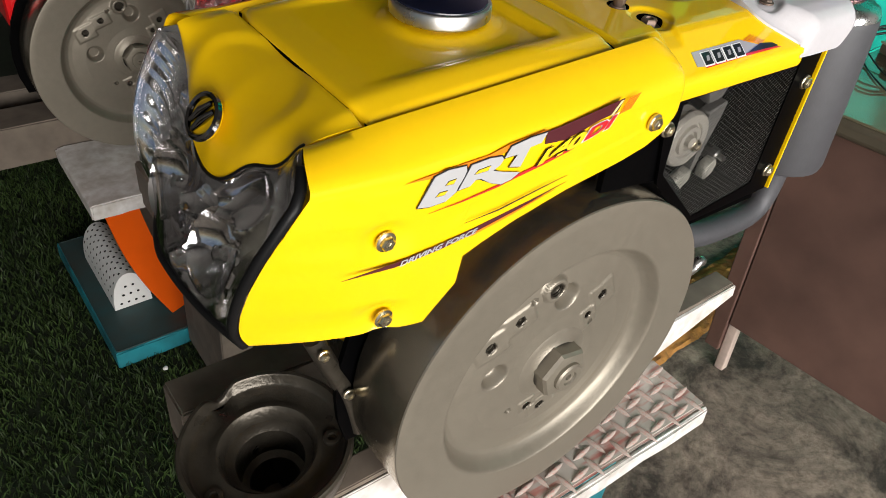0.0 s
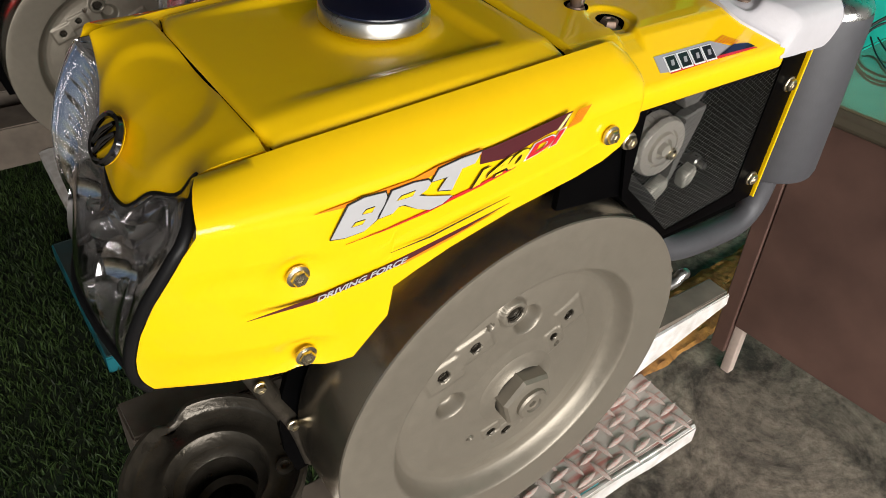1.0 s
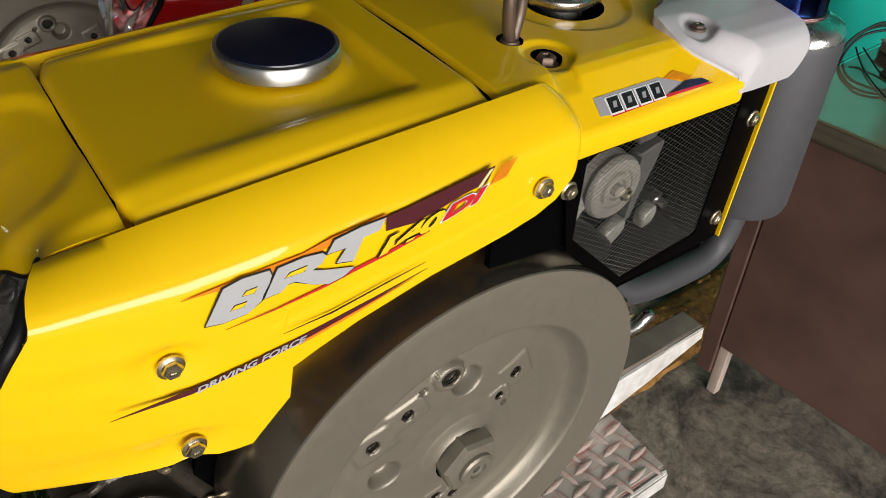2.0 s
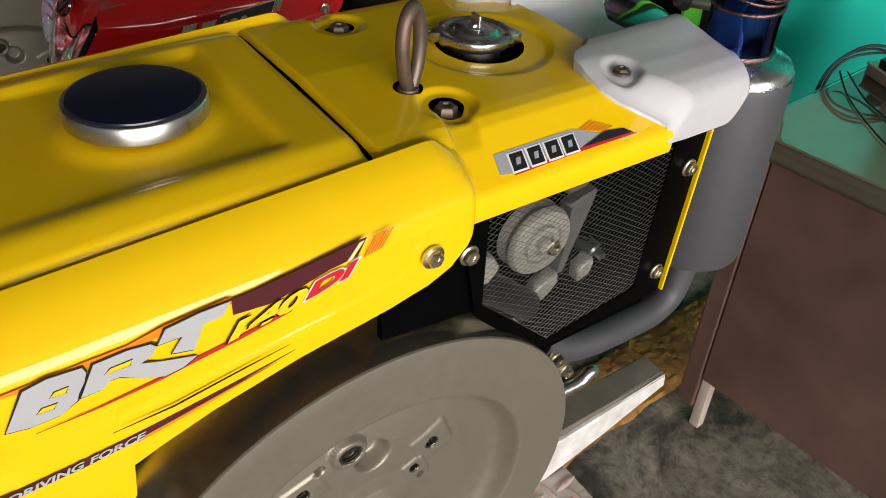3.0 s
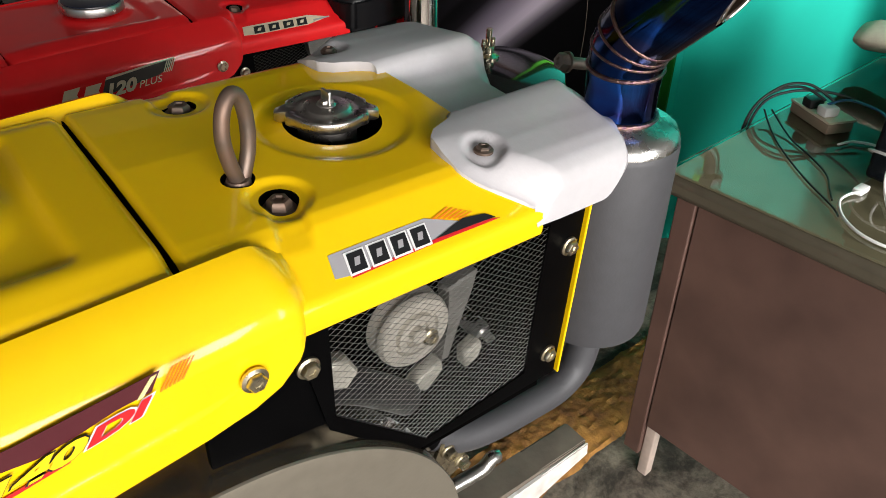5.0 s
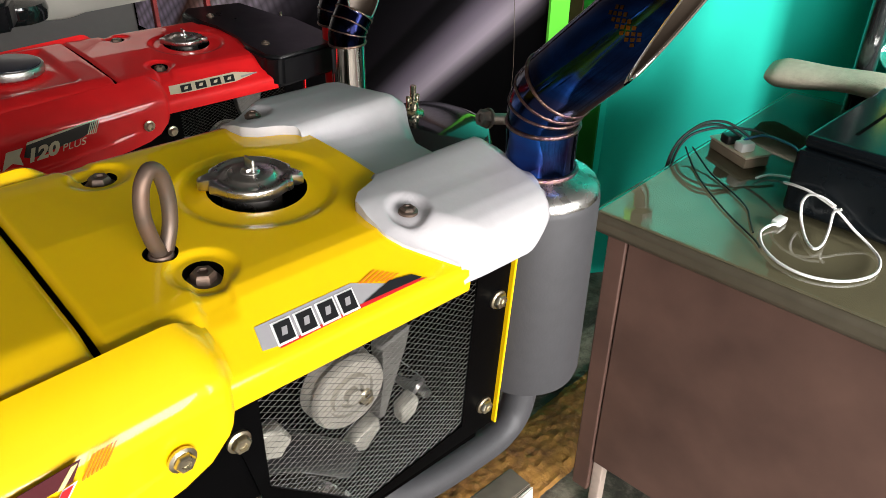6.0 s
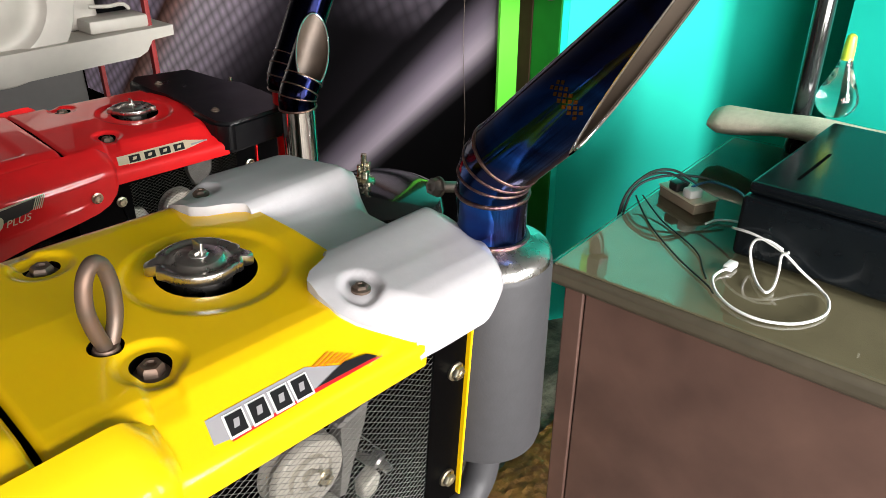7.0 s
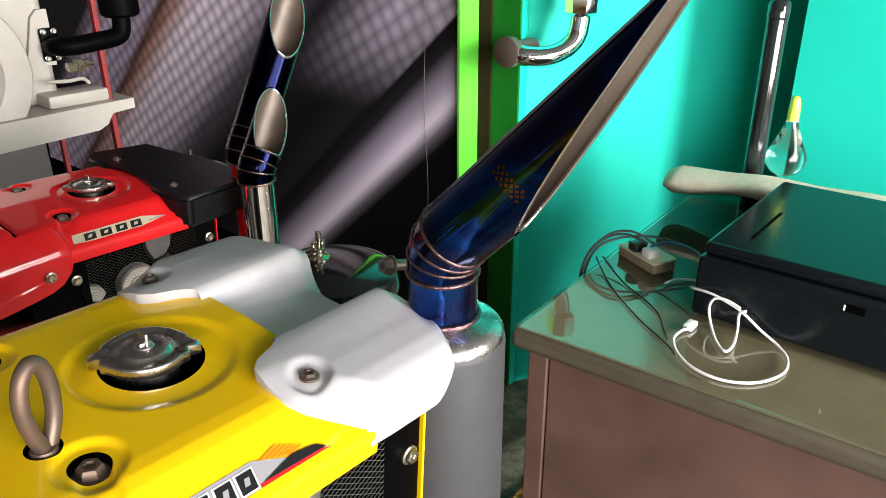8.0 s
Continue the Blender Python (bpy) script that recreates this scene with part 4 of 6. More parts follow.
def muffler(eng):
    """Upright silencer with its collar, elbow and slash-cut tip; laid out in world space and hung on the engine."""
    inv = ENGINE.inverted()
    c = CAN

    def put(bm):
        bmesh.ops.transform(bm, matrix=inv, verts=bm.verts)
        return bm
    bm = bmesh.new()
    lathe(bm, [(0, 0.9035), (0.044, 0.9035), (0.0495, 0.907), (0.0514, 0.914), (0.0514, 1.0855), (0.0508, 1.0895), (0.0503, 1.0905)], c, (0, 0, 1), 72)
    body = part("muffler", put(bm), MUFFLER, eng, "matt graphite grey muffler can")
    bm = bmesh.new()
    lathe(bm, [(0.0503, 1.0905), (0.0500, 1.0945), (0.0470, 1.1000), (0.0390, 1.1050), (0.0320, 1.1070), (0.0300, 1.1085)], c, (0, 0, 1), 72)
    part("cone", put(bm), STEEL, body, "polished steel cone")
    bm = bmesh.new()
    lathe(bm, [(0.0290, 1.1075), (0.0280, 1.115), (0.0279, 1.132), (0.0288, 1.1465)], c, (0, 0, 1), 56)
    part("collar", put(bm), TITANLIGHT, body, "heat-blued steel collar", smooth=60)
    bm = bmesh.new()
    tube(bm, [c + Vector((0.0292 * math.cos(t), 0.0292 * math.sin(t), 1.1088)) for t in np.linspace(0, 2 * math.pi, 48)[:-1]], 0.0022, 8, closed=True)
    part("weld_bead", put(bm), WELD, body)
    low = Vector((0.4045, -0.0061, 1.1948))
    high = Vector((0.4072, -0.1206, 1.3908))
    across = TIP_D.cross(low - TIP_O)
    edge = (high - low).normalized()
    face = edge.cross(across).normalized()
    open_way = Vector((-0.42, -0.23, 0.11))
    open_way = (open_way - edge * open_way.dot(edge)).normalized()
    face = (face * math.copysign(1.0, face.dot(open_way)) + open_way * 0.16).normalized()
    exhaust_tip(put, body, elbow_path(), TIP_D, 0.0296, low, face, Vector((0.385, -0.013, 1.240)))
    for p, ax in (((0.408, 0.132, 1.124), (-0.75, 0.1, 0.2)),):
        bm = bmesh.new()
        hex_bolt(bm, Vector(p), ax, 0.007, 0.010, 0.009)
        tube(bm, [Vector(p), Vector(p) - Vector(ax) * 0.055], 0.005, 10)
        part("clamp_bolt", put(bm), RUSTY, body)


def exhaust_tip(put, parent, bend, d, r, cut_point, cut_normal, mark=None, steel=None, inner=None):
    d, n, q = Vector(d).normalized(), Vector(cut_normal).normalized(), Vector(cut_point)
    bm = bmesh.new()
    path = smooth_path(bend, 5)
    tube(bm, [path[0] - (path[1] - path[0]).normalized() * 0.002] + path, [r * 0.90] + [lerp(r * 0.96, r, i / (len(path) - 1)) for i in range(len(path))], 40, cap=False)
    steel, inner = steel or TITAN, inner or LINING
    elbow = part("elbow", put(bm), steel, parent, "heat-blued mitred elbow", smooth=60)
    o = Vector(bend[-1])
    a, u, v = frame_of(d)
    for name, rr, mat in (("tip", r, steel), ("tip_lining", r - 0.0016, inner)):
        bm = bmesh.new()
        seg, n_s = 56, 16
        rings = [[] for _ in range(n_s + 1)]
        for k in range(seg):
            t = 2 * math.pi * k / seg
            off = (u * math.cos(t) + v * math.sin(t)) * rr
            L = (q - o - off).dot(n) / d.dot(n)
            L = min(max(L, 0.004), 0.38)
            for s in range(n_s + 1):
                rings[s].append(bm.verts.new(o + off + d * (L * s / n_s)))
        for p, w in zip(rings, rings[1:]):
            for k in range(seg):
                bm.faces.new((p[k], p[(k + 1) % seg], w[(k + 1) % seg], w[k]))
        rim = [x.co.copy() for x in rings[-1]]
        part(name, put(bm), mat, parent, smooth=60)
    if mark:
        # golden lattice of small diamonds on the tip
        t0, s0 = math.degrees(math.atan2((mark - o).dot(v), (mark - o).dot(u))), (mark - o).dot(d)
        for row in range(-5, 6):
            for col in range(-1, 3):
                if (row + col) % 2:
                    continue
                bm = bmesh.new()
                quad = []
                for ds, dt in ((0, -1), (1, 0), (0, 1), (-1, 0)):
                    t, s = radians(t0 + 5.0 * row + 3.3 * dt), s0 + 0.0030 * col + 0.0021 * ds
                    quad.append(o + d * s + (u * math.cos(t) + v * math.sin(t)) * (r + 0.0003))
                bm.faces.new([bm.verts.new(q) for q in quad])
                part("lattice_mark", put(bm), GOLDMARK, parent, smooth=0)
    bm = bmesh.new()
    tube(bm, rim, 0.0014, 8, closed=True)
    part("tip_rim", put(bm), CHROME, parent, smooth=60)
    P = path
    for i in (0, 7, 13, len(P) - 1):
        i = min(i, len(P) - 1)
        t = (P[min(i + 1, len(P) - 1)] - P[max(i - 1, 0)]).normalized()
        _, e1, e2 = frame_of(t)
        rad = lerp(r * 0.96, r, i / (len(P) - 1)) - 0.0003
        bm = bmesh.new()
        tube(bm, [P[i] + (e1 * math.cos(2 * math.pi * k / 40) + e2 * math.sin(2 * math.pi * k / 40)) * rad for k in range(40)], 0.0014 if i else 0.0021, 8, closed=True)
        part("weld_bead", put(bm), WELD, elbow, smooth=60)


def engine(name, m, paint, tail, cap, label, full=True):
    eng = thing(name, m, label, "engine", "display engines")
    tank_top(eng, paint)
    nose(eng, paint)
    side_panel(eng, paint)
    side_panel(eng, paint, far=True)
    headlamp(eng)
    emblem(eng, paint)
    fuel_cap(eng, cap)
    radiator_hood(eng, paint, full)
    radiator_cap(eng)
    if full:
        lifting_hook(eng)
    (tail_cover if full else flat_tail)(eng, tail)
    grille(eng, paint)
    flywheel(eng, CASTPAINT)
    bolts(eng, full)
    crankcase(eng, paint)
    if full:
        bell_housing(eng)
        governor_lever(eng)
    # breather with wing nut behind the tail
    bm = bmesh.new()
    lathe(bm, [(0, -0.03), (0.062, -0.03), (0.066, -0.01), (0.062, 0.004), (0.045, 0.012), (0.02, 0.015), (0, 0.015)], (0.440, 0.262, 0.258), (0, 0, 1), 48)
    ac = part("air_cleaner", bm, AIRBLACK, eng, "glossy black air cleaner")
    bm = bmesh.new()
    o = Vector((0.430, 0.277, 0.272))
    lathe(bm, [(0, 0), (0.012, 0), (0.012, 0.003), (0.006, 0.005), (0.006, 0.012), (0.003, 0.013), (0.003, 0.030), (0, 0.030)], o, (0, 0, 1), 16)
    for s in (1, -1):
        box(bm, o.x - 0.002 + s * 0.006, o.x + 0.002 + s * 0.006, o.y - 0.002, o.y + 0.002, o.z + 0.006, o.z + 0.020, 0.0008, 1)
    part("wing_nut", bm, ZINC, ac)
    return eng


GLASS = bpy.data.materials.new("clear_glass")
GLASS.use_nodes = True
_p = GLASS.node_tree.nodes["Principled BSDF"]
_p.inputs["Transmission Weight"].default_value, _p.inputs["Roughness"].default_value, _p.inputs["IOR"].default_value = 1.0, 0.02, 1.45
WIRE = principled("dark_wire", (0.125, 0.12, 0.11), 0.3, 0.85, var=0.1)


def titan(name, stops, rough):
    """Heat-tinted steel: bands of blue, violet and straw drifting along the pipe."""
    m = principled(name, stops[0][1], rough, 1.0)
    nt = m.node_tree
    tc = nt.nodes.new("ShaderNodeTexCoord")
    n = nt.nodes.new("ShaderNodeTexNoise")
    n.inputs["Scale"].default_value, n.inputs["Detail"].default_value, n.inputs["Distortion"].default_value = 9, 5, 0.8
    nt.links.new(tc.outputs["Object"], n.inputs["Vector"])
    r = nt.nodes.new("ShaderNodeValToRGB")
    r.color_ramp.elements[0].position, r.color_ramp.elements[0].color = stops[0][0], (*stops[0][1], 1)
    r.color_ramp.elements[1].position, r.color_ramp.elements[1].color = stops[-1][0], (*stops[-1][1], 1)
    for pos, c in stops[1:-1]:
        r.color_ramp.elements.new(pos).color = (*c, 1)
    nt.links.new(n.outputs["Fac"], r.inputs["Fac"])
    nt.links.new(r.outputs["Color"], nt.nodes["Principled BSDF"].inputs["Base Color"])
    return m


TITAN = titan("heat_blued_steel", ((0.30, (0.014, 0.010, 0.016)), (0.42, (0.008, 0.014, 0.065)), (0.52, (0.008, 0.042, 0.19)), (0.60, (0.006, 0.022, 0.09)), (0.70, (0.035, 0.020, 0.022))), 0.10)
TITANDARK = titan("dark_blued_steel", ((0.30, (0.006, 0.005, 0.009)), (0.50, (0.003, 0.004, 0.016)), (0.62, (0.003, 0.010, 0.05)), (0.72, (0.012, 0.008, 0.012))), 0.14)
TITANLIGHT = titan("bright_heat_blued_steel", ((0.36, (0.008, 0.012, 0.06)), (0.44, (0.012, 0.06, 0.30)), (0.53, (0.04, 0.26, 0.72)), (0.60, (0.015, 0.09, 0.36)), (0.68, (0.03, 0.03, 0.14))), 0.09)
WELD = principled("weld_bead", (0.30, 0.20, 0.12), 0.3, 1.0, color2=(0.10, 0.05, 0.09), scale=220, bump=0.5, bump_scale=500)
LINING = principled("raw_pipe_lining", (0.15, 0.12, 0.095), 0.5, 0.3, var=0.15, scale=30)
DARKLINING = principled("dark_pipe_lining", (0.075, 0.055, 0.042), 0.45, 0.4, var=0.3, scale=30)
GOLDMARK = principled("golden_lattice", (0.10, 0.045, 0.012), 0.3, 1.0, var=0.4, scale=200)
AIRBLACK = principled("gloss_black", (0.01, 0.012, 0.012), 0.12, 0, 0.4, var=0.1)

yellow = engine("diesel_engine", ENGINE, YELLOW, SILVER, STEEL, "yellow single-cylinder diesel engine with silver tail cover on a timber stand")
muffler(yellow)
lower_exhaust(yellow)
RED_AT = Matrix.Translation((0.2906, 0.7136, -0.1149)) @ ENGINE
red = engine("diesel_engine", RED_AT, RED, TAILBLACK, STEEL, "glossy red single-cylinder diesel engine with black tail cover", full=False)

HUB3 = Matrix.Translation((-0.055, 1.19, -0.088)) @ ENGINE
third = engine("diesel_engine", HUB3, RED, TAILBLACK, STEEL, "red diesel engine with a dull grey flywheel, partly hidden", full=False)

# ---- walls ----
# banner wall, a little behind the desk, scaled about the camera's last position
LAST_EYE = Vector((-0.0183, -0.2935, 1.4048))
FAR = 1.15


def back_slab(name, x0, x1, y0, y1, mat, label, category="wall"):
    fx, fy = (lambda x: LAST_EYE.x + FAR * (x - LAST_EYE.x)), (lambda y: LAST_EYE.y + FAR * (y - LAST_EYE.y))
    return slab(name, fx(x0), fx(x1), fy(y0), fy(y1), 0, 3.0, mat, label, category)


SETBACK = Matrix.Translation(LAST_EYE) @ Matrix.Scale(FAR, 4) @ Matrix.Translation(-LAST_EYE)
bm = bmesh.new()
extrude_poly(bm, [(1.729, 0.8995), (2.66, 0.3725), (2.66, 0.52), (1.729, 1.03)], "xy", 0.0, 3.0)
tagged(part("wall_east", bm, TEALWALL, None, smooth=0), "brightly lit turquoise painted wall, set at a slight angle", "wall", kind="structure")
slab("wall_east", 2.06, 2.655, -0.474, 0.296, 0, 3.0, TEALWALL, "turquoise painted wall pier behind the desk")
# unseen; grey instead of turquoise to keep coloured bounce off the engines
slab("wall_east", 2.144, 2.3, -3.0, -0.474, 0, 3.0, WALLGREY, "plain grey wall out of view, added to limit turquoise bounce")
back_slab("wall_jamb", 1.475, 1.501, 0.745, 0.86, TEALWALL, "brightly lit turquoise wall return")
back_slab("trim", 1.468, 1.4745, 0.7455, 0.824, SHADEDGREEN, "green face of the door jamb, coloured darker for its shade", "trim")
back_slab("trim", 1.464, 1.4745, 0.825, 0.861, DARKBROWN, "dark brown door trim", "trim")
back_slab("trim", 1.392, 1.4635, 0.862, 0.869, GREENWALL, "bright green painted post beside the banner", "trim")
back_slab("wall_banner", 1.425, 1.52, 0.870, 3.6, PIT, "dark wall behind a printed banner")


# ---- printed banner ----
def banner_material():
    m = bpy.data.materials.new("printed_banner")
    m.use_nodes = True
    nt = m.node_tree
    p = nt.nodes["Principled BSDF"]
    p.inputs["Roughness"].default_value = 0.5
    p.inputs["Specular IOR Level"].default_value = 0.1
    geo = nt.nodes.new("ShaderNodeTexCoord")
    sep = nt.nodes.new("ShaderNodeSeparateXYZ")
    nt.links.new(geo.outputs["Object"], sep.inputs[0])

    def math_node(op, a, b=None, c=None):
        n = nt.nodes.new("ShaderNodeMath")
        n.operation = op
        for i, v in enumerate((a, b, c)):
            if v is None:
                continue
            if isinstance(v, (int, float)):
                n.inputs[i].default_value = v
            else:
                nt.links.new(v, n.inputs[i])
        return n.outputs[0]
    # distance across the diagonal streaks: they rise towards smaller y
    s = math_node("ADD", math_node("MULTIPLY", sep.outputs["Y"], 0.66), math_node("MULTIPLY", sep.outputs["Z"], 0.75))
    ramp = nt.nodes.new("ShaderNodeValToRGB")
    cr = ramp.color_ramp
    k = (0.004, 0.004, 0.005)
    stops = [(0.0, k), (0.3170, k), (0.3185, (0.34, 0.31, 0.34)), (0.3205, (0.03, 0.027, 0.034)), (0.3235, (0.10, 0.085, 0.115)), (0.333, (0.88, 0.78, 0.92)), (0.342, (0.42, 0.36, 0.47)), (0.358, (0.018, 0.016, 0.020)), (0.3705, k),
             (0.3735, (0.016, 0.014, 0.018)), (0.40, (0.006, 0.0055, 0.007)), (0.445, (0.010, 0.009, 0.012)), (0.472, (0.10, 0.085, 0.11)), (0.50, (0.56, 0.48, 0.60)), (0.54, (0.88, 0.77, 0.90)), (0.562, (0.50, 0.28, 0.25)), (0.575, (0.10, 0.035, 0.022)), (0.583, (0.46, 0.38, 0.52)), (0.63, (0.66, 0.54, 0.72)), (0.66, (0.02, 0.017, 0.02)), (1.0, k)]
    cr.elements[0].position, cr.elements[0].color = stops[0][0], (*stops[0][1], 1)
    cr.elements[1].position, cr.elements[1].color = stops[-1][0], (*stops[-1][1], 1)
    for pos, col in stops[1:-1]:
        e = cr.elements.new(pos)
        e.color = (*col, 1)
    nt.links.new(math_node("MULTIPLY", s, 0.25), ramp.inputs["Fac"])
    # honeycomb of paler cells
    vor = nt.nodes.new("ShaderNodeTexVoronoi")
    vor.feature = "F1"
    vor.inputs["Scale"].default_value = 21
    vor.inputs["Randomness"].default_value = 0.12
    mp = nt.nodes.new("ShaderNodeMapping")
    mp.inputs["Rotation"].default_value = (radians(30), 0, 0)
    mp.inputs["Scale"].default_value = (0, 1, 1)
    nt.links.new(geo.outputs["Object"], mp.inputs["Vector"])
    nt.links.new(mp.outputs["Vector"], vor.inputs["Vector"])
    cell = math_node("SUBTRACT", 1.0, math_node("MULTIPLY", vor.outputs["Distance"], 1.1))
    zone = nt.nodes.new("ShaderNodeMapRange")
    zone.interpolation_type = "SMOOTHSTEP"
    zone.inputs["From Min"].default_value, zone.inputs["From Max"].default_value = 1.65, 2.0
    nt.links.new(s, zone.inputs["Value"])
    k = math_node("MULTIPLY", math_node("MULTIPLY", cell, zone.outputs["Result"]), 0.85)
    mix = nt.nodes.new("ShaderNodeMix")
    mix.data_type, mix.blend_type = "RGBA", "MULTIPLY"
    nt.links.new(zone.outputs["Result"], mix.inputs["Factor"])
    nt.links.new(ramp.outputs["Color"], mix.inputs[6])
    comb = nt.nodes.new("ShaderNodeCombineColor")
    for i in range(3):
        nt.links.new(math_node("ADD", 0.15, math_node("MULTIPLY", k, 1.55)), comb.inputs[i])
    nt.links.new(comb.outputs[0], mix.inputs[7])

    def fade(value, low, high):
        n = nt.nodes.new("ShaderNodeMapRange")
        n.interpolation_type = "SMOOTHSTEP"
        n.inputs["From Min"].default_value, n.inputs["From Max"].default_value = low, high
        nt.links.new(value, n.inputs["Value"])
        return n.outputs["Result"]
    # a second honeycomb glow above the dark beam, printed in the upper part
    glow = math_node("MULTIPLY", math_node("MULTIPLY", fade(s, 1.474, 1.486), fade(math_node("MULTIPLY", s, -1.0), -1.80, -1.58)), fade(sep.outputs["Z"], 0.90, 1.24))
    glow = math_node("MULTIPLY", glow, math_node("ADD", 0.15, math_node("MULTIPLY", cell, 0.75)))
    patch = nt.nodes.new("ShaderNodeMix")
    patch.data_type, patch.clamp_factor = "RGBA", True
    nt.links.new(glow, patch.inputs["Factor"])
    nt.links.new(mix.outputs[2], patch.inputs[6])
    patch.inputs[7].default_value = (0.62, 0.54, 0.68, 1)
    nt.links.new(patch.outputs[2], p.inputs["Base Color"])
    return m


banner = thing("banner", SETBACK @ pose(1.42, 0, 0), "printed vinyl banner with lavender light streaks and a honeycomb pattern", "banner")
bm = bmesh.new()
grid(bm, lambda u, v: Vector((-0.004 + 0.003 * math.sin(9 * u + 4 * v), lerp(0.880, 3.4, u), lerp(0.35, 2.7, v))), 40, 40)
thicken(bm, 0.001)
part("sheet", bm, banner_material(), banner)
# pale cord hanging down the banner
bm = bmesh.new()
tube(bm, smooth_path([(-0.012, 0.99, 1.35), (-0.012, 0.985, 1.15), (-0.012, 0.992, 0.95), (-0.012, 0.982, 0.75), (-0.012, 0.99, 0.62)], 6), 0.0007, 6)
part("cord", bm, LINING, banner)

# ---- stands ----
RUSTPLANK = principled("rusty_orange_fibre", (0.46, 0.22, 0.045), 0.9, color2=(0.15, 0.065, 0.022), scale=40, stain_scale=9, bump=0.9, bump_scale=140)
LEGTEAL = TEALBOARD


def beam(parent, name, x0, x1, y0, y1, z0, z1, mat, worn=0.0, label=""):
    """A sawn board with uneven edges."""
    bm = bmesh.new()
    box(bm, x0, x1, y0, y1, z0, z1)
    bmesh.ops.subdivide_edges(bm, edges=[e for e in bm.edges if abs(e.verts[0].co.x - e.verts[1].co.x) > 0.1], cuts=14)
    bmesh.ops.bevel(bm, geom=[e for e in bm.edges if e.calc_face_angle(0) > 1.0], offset=0.003, segments=2, affect="EDGES")
    rnd = random.Random(int(1000 * (x1 + y1 - z1)))
    for v in bm.verts:
        v.co += Vector((rnd.uniform(-1, 1), rnd.uniform(-1, 1), rnd.uniform(-1, 1))) * worn
    return part(name, bm, mat, parent, label)


stand = thing("timber_stand", ENGINE, "timber beam stand with chipped white paint and a steel tread plate", "stand", "engine stands")
for name, y0, y1, mat, dz in (("beam", 0.0885, 0.123, WOODGREY, 0.0), ("painted_face", 0.0840, 0.0880, WHITEPAINT, -0.006)):
    bm = bmesh.new()
    extrude_poly(bm, [(-0.31, -0.157 + dz), (0.30, -0.157 + 2 * dz), (0.40, -0.157 + dz), (0.479, -0.1565 + dz * 0.2), (0.483, -0.180), (0.38, -0.212), (0.28, -0.241), (-0.31, -0.241)], "xz", y0, y1)
    bmesh.ops.bevel(bm, geom=list(bm.edges), offset=0.0016, segments=2, affect="EDGES")
    part(name, bm, mat, stand, "chipped white painted face" if y1 < 0.1 else "weathered grey wooden beam")
beam(stand, "beam", -0.31, 0.30, 0.27, 0.33, -0.241, -0.157, WOODGREY, 0.0008)
beam(stand, "edge_board", -0.31, 0.321, -0.021, -0.012, -0.270, -0.2385, WHITEPAINT, 0.0012, "white painted edge board")
for x in (-0.27, 0.16):
    beam(stand, "cross_beam", x - 0.04, x + 0.04, 0.0, 0.33, -0.270, -0.2425, WOODGREY, 0.0008)
    beam(stand, "leg", x - 0.035, x + 0.035, 0.20, 0.325, -0.815 - 0.02 * x, -0.2705, WOODGREY, 0.0008)
    beam(stand, "leg", x - 0.03, x + 0.03, 0.012, 0.062, -0.808 - 0.02 * x, -0.2705, LEGTEAL, 0.0008, "teal painted leg")


def plate_material():
    m = principled("scuffed_tread_plate", (0.50, 0.46, 0.42), 0.55, 0.05, spec=0.25, color2=(0.34, 0.29, 0.25), scale=30, rough_var=0.15, bump=0.1)
    nt = m.node_tree
    p = nt.nodes["Principled BSDF"]
    src = p.inputs["Base Color"].links[0].from_socket
    tc = nt.nodes.new("ShaderNodeTexCoord")
    n = nt.nodes.new("ShaderNodeTexNoise")
    n.inputs["Scale"].default_value, n.inputs["Detail"].default_value = 9, 4
    nt.links.new(tc.outputs["Generated"], n.inputs["Vector"])
    r = nt.nodes.new("ShaderNodeMapRange")
    r.inputs["From Min"].default_value, r.inputs["From Max"].default_value, r.inputs["To Max"].default_value = 0.50, 0.66, 0.75
    nt.links.new(n.outputs["Fac"], r.inputs["Value"])
    mix = nt.nodes.new("ShaderNodeMix")
    mix.data_type = "RGBA"
    nt.links.new(r.outputs["Result"], mix.inputs["Factor"])
    nt.links.new(src, mix.inputs[6])
    mix.inputs[7].default_value = (0.42, 0.10, 0.08, 1)
    nt.links.new(mix.outputs[2], p.inputs["Base Color"])
    return m


TREAD = plate_material()
tread = beam(stand, "tread_plate", -0.31, 0.323, -0.0115, 0.088, -0.242, -0.237, TREAD, 0.0, "steel tread plate with scuffed red and grey paint")
lug_bm = bmesh.new()
lathe(lug_bm, [(0.0, 0.0040), (0.40, 0.0036), (0.75, 0.0022), (1.0, -0.0003)], (0, 0, 0), (0, 0, 1), 12)
for v in lug_bm.verts:
    v.co.x *= 0.0150
    v.co.y *= 0.0042
    v.co.x *= 1 + 0.25 * (1 - abs(v.co.y) / 0.0042)
lug0 = part("lug", lug_bm, TREAD, tread, smooth=60)
lug_mesh = lug0.data
first_lug = True
for i in range(-4, 14):
    for j in range(5):
        x, y = 0.012 + i * 0.0245, -0.002 + j * 0.0225
        if y > 0.082 or x > 0.316:
            continue
        ob = lug0 if first_lug else new("lug", lug_mesh)
        first_lug = False
        ob.parent = tread
        ob.matrix_local = pose(x, y, -0.237, 0, 0, 8 if (i + j) % 2 else 98)

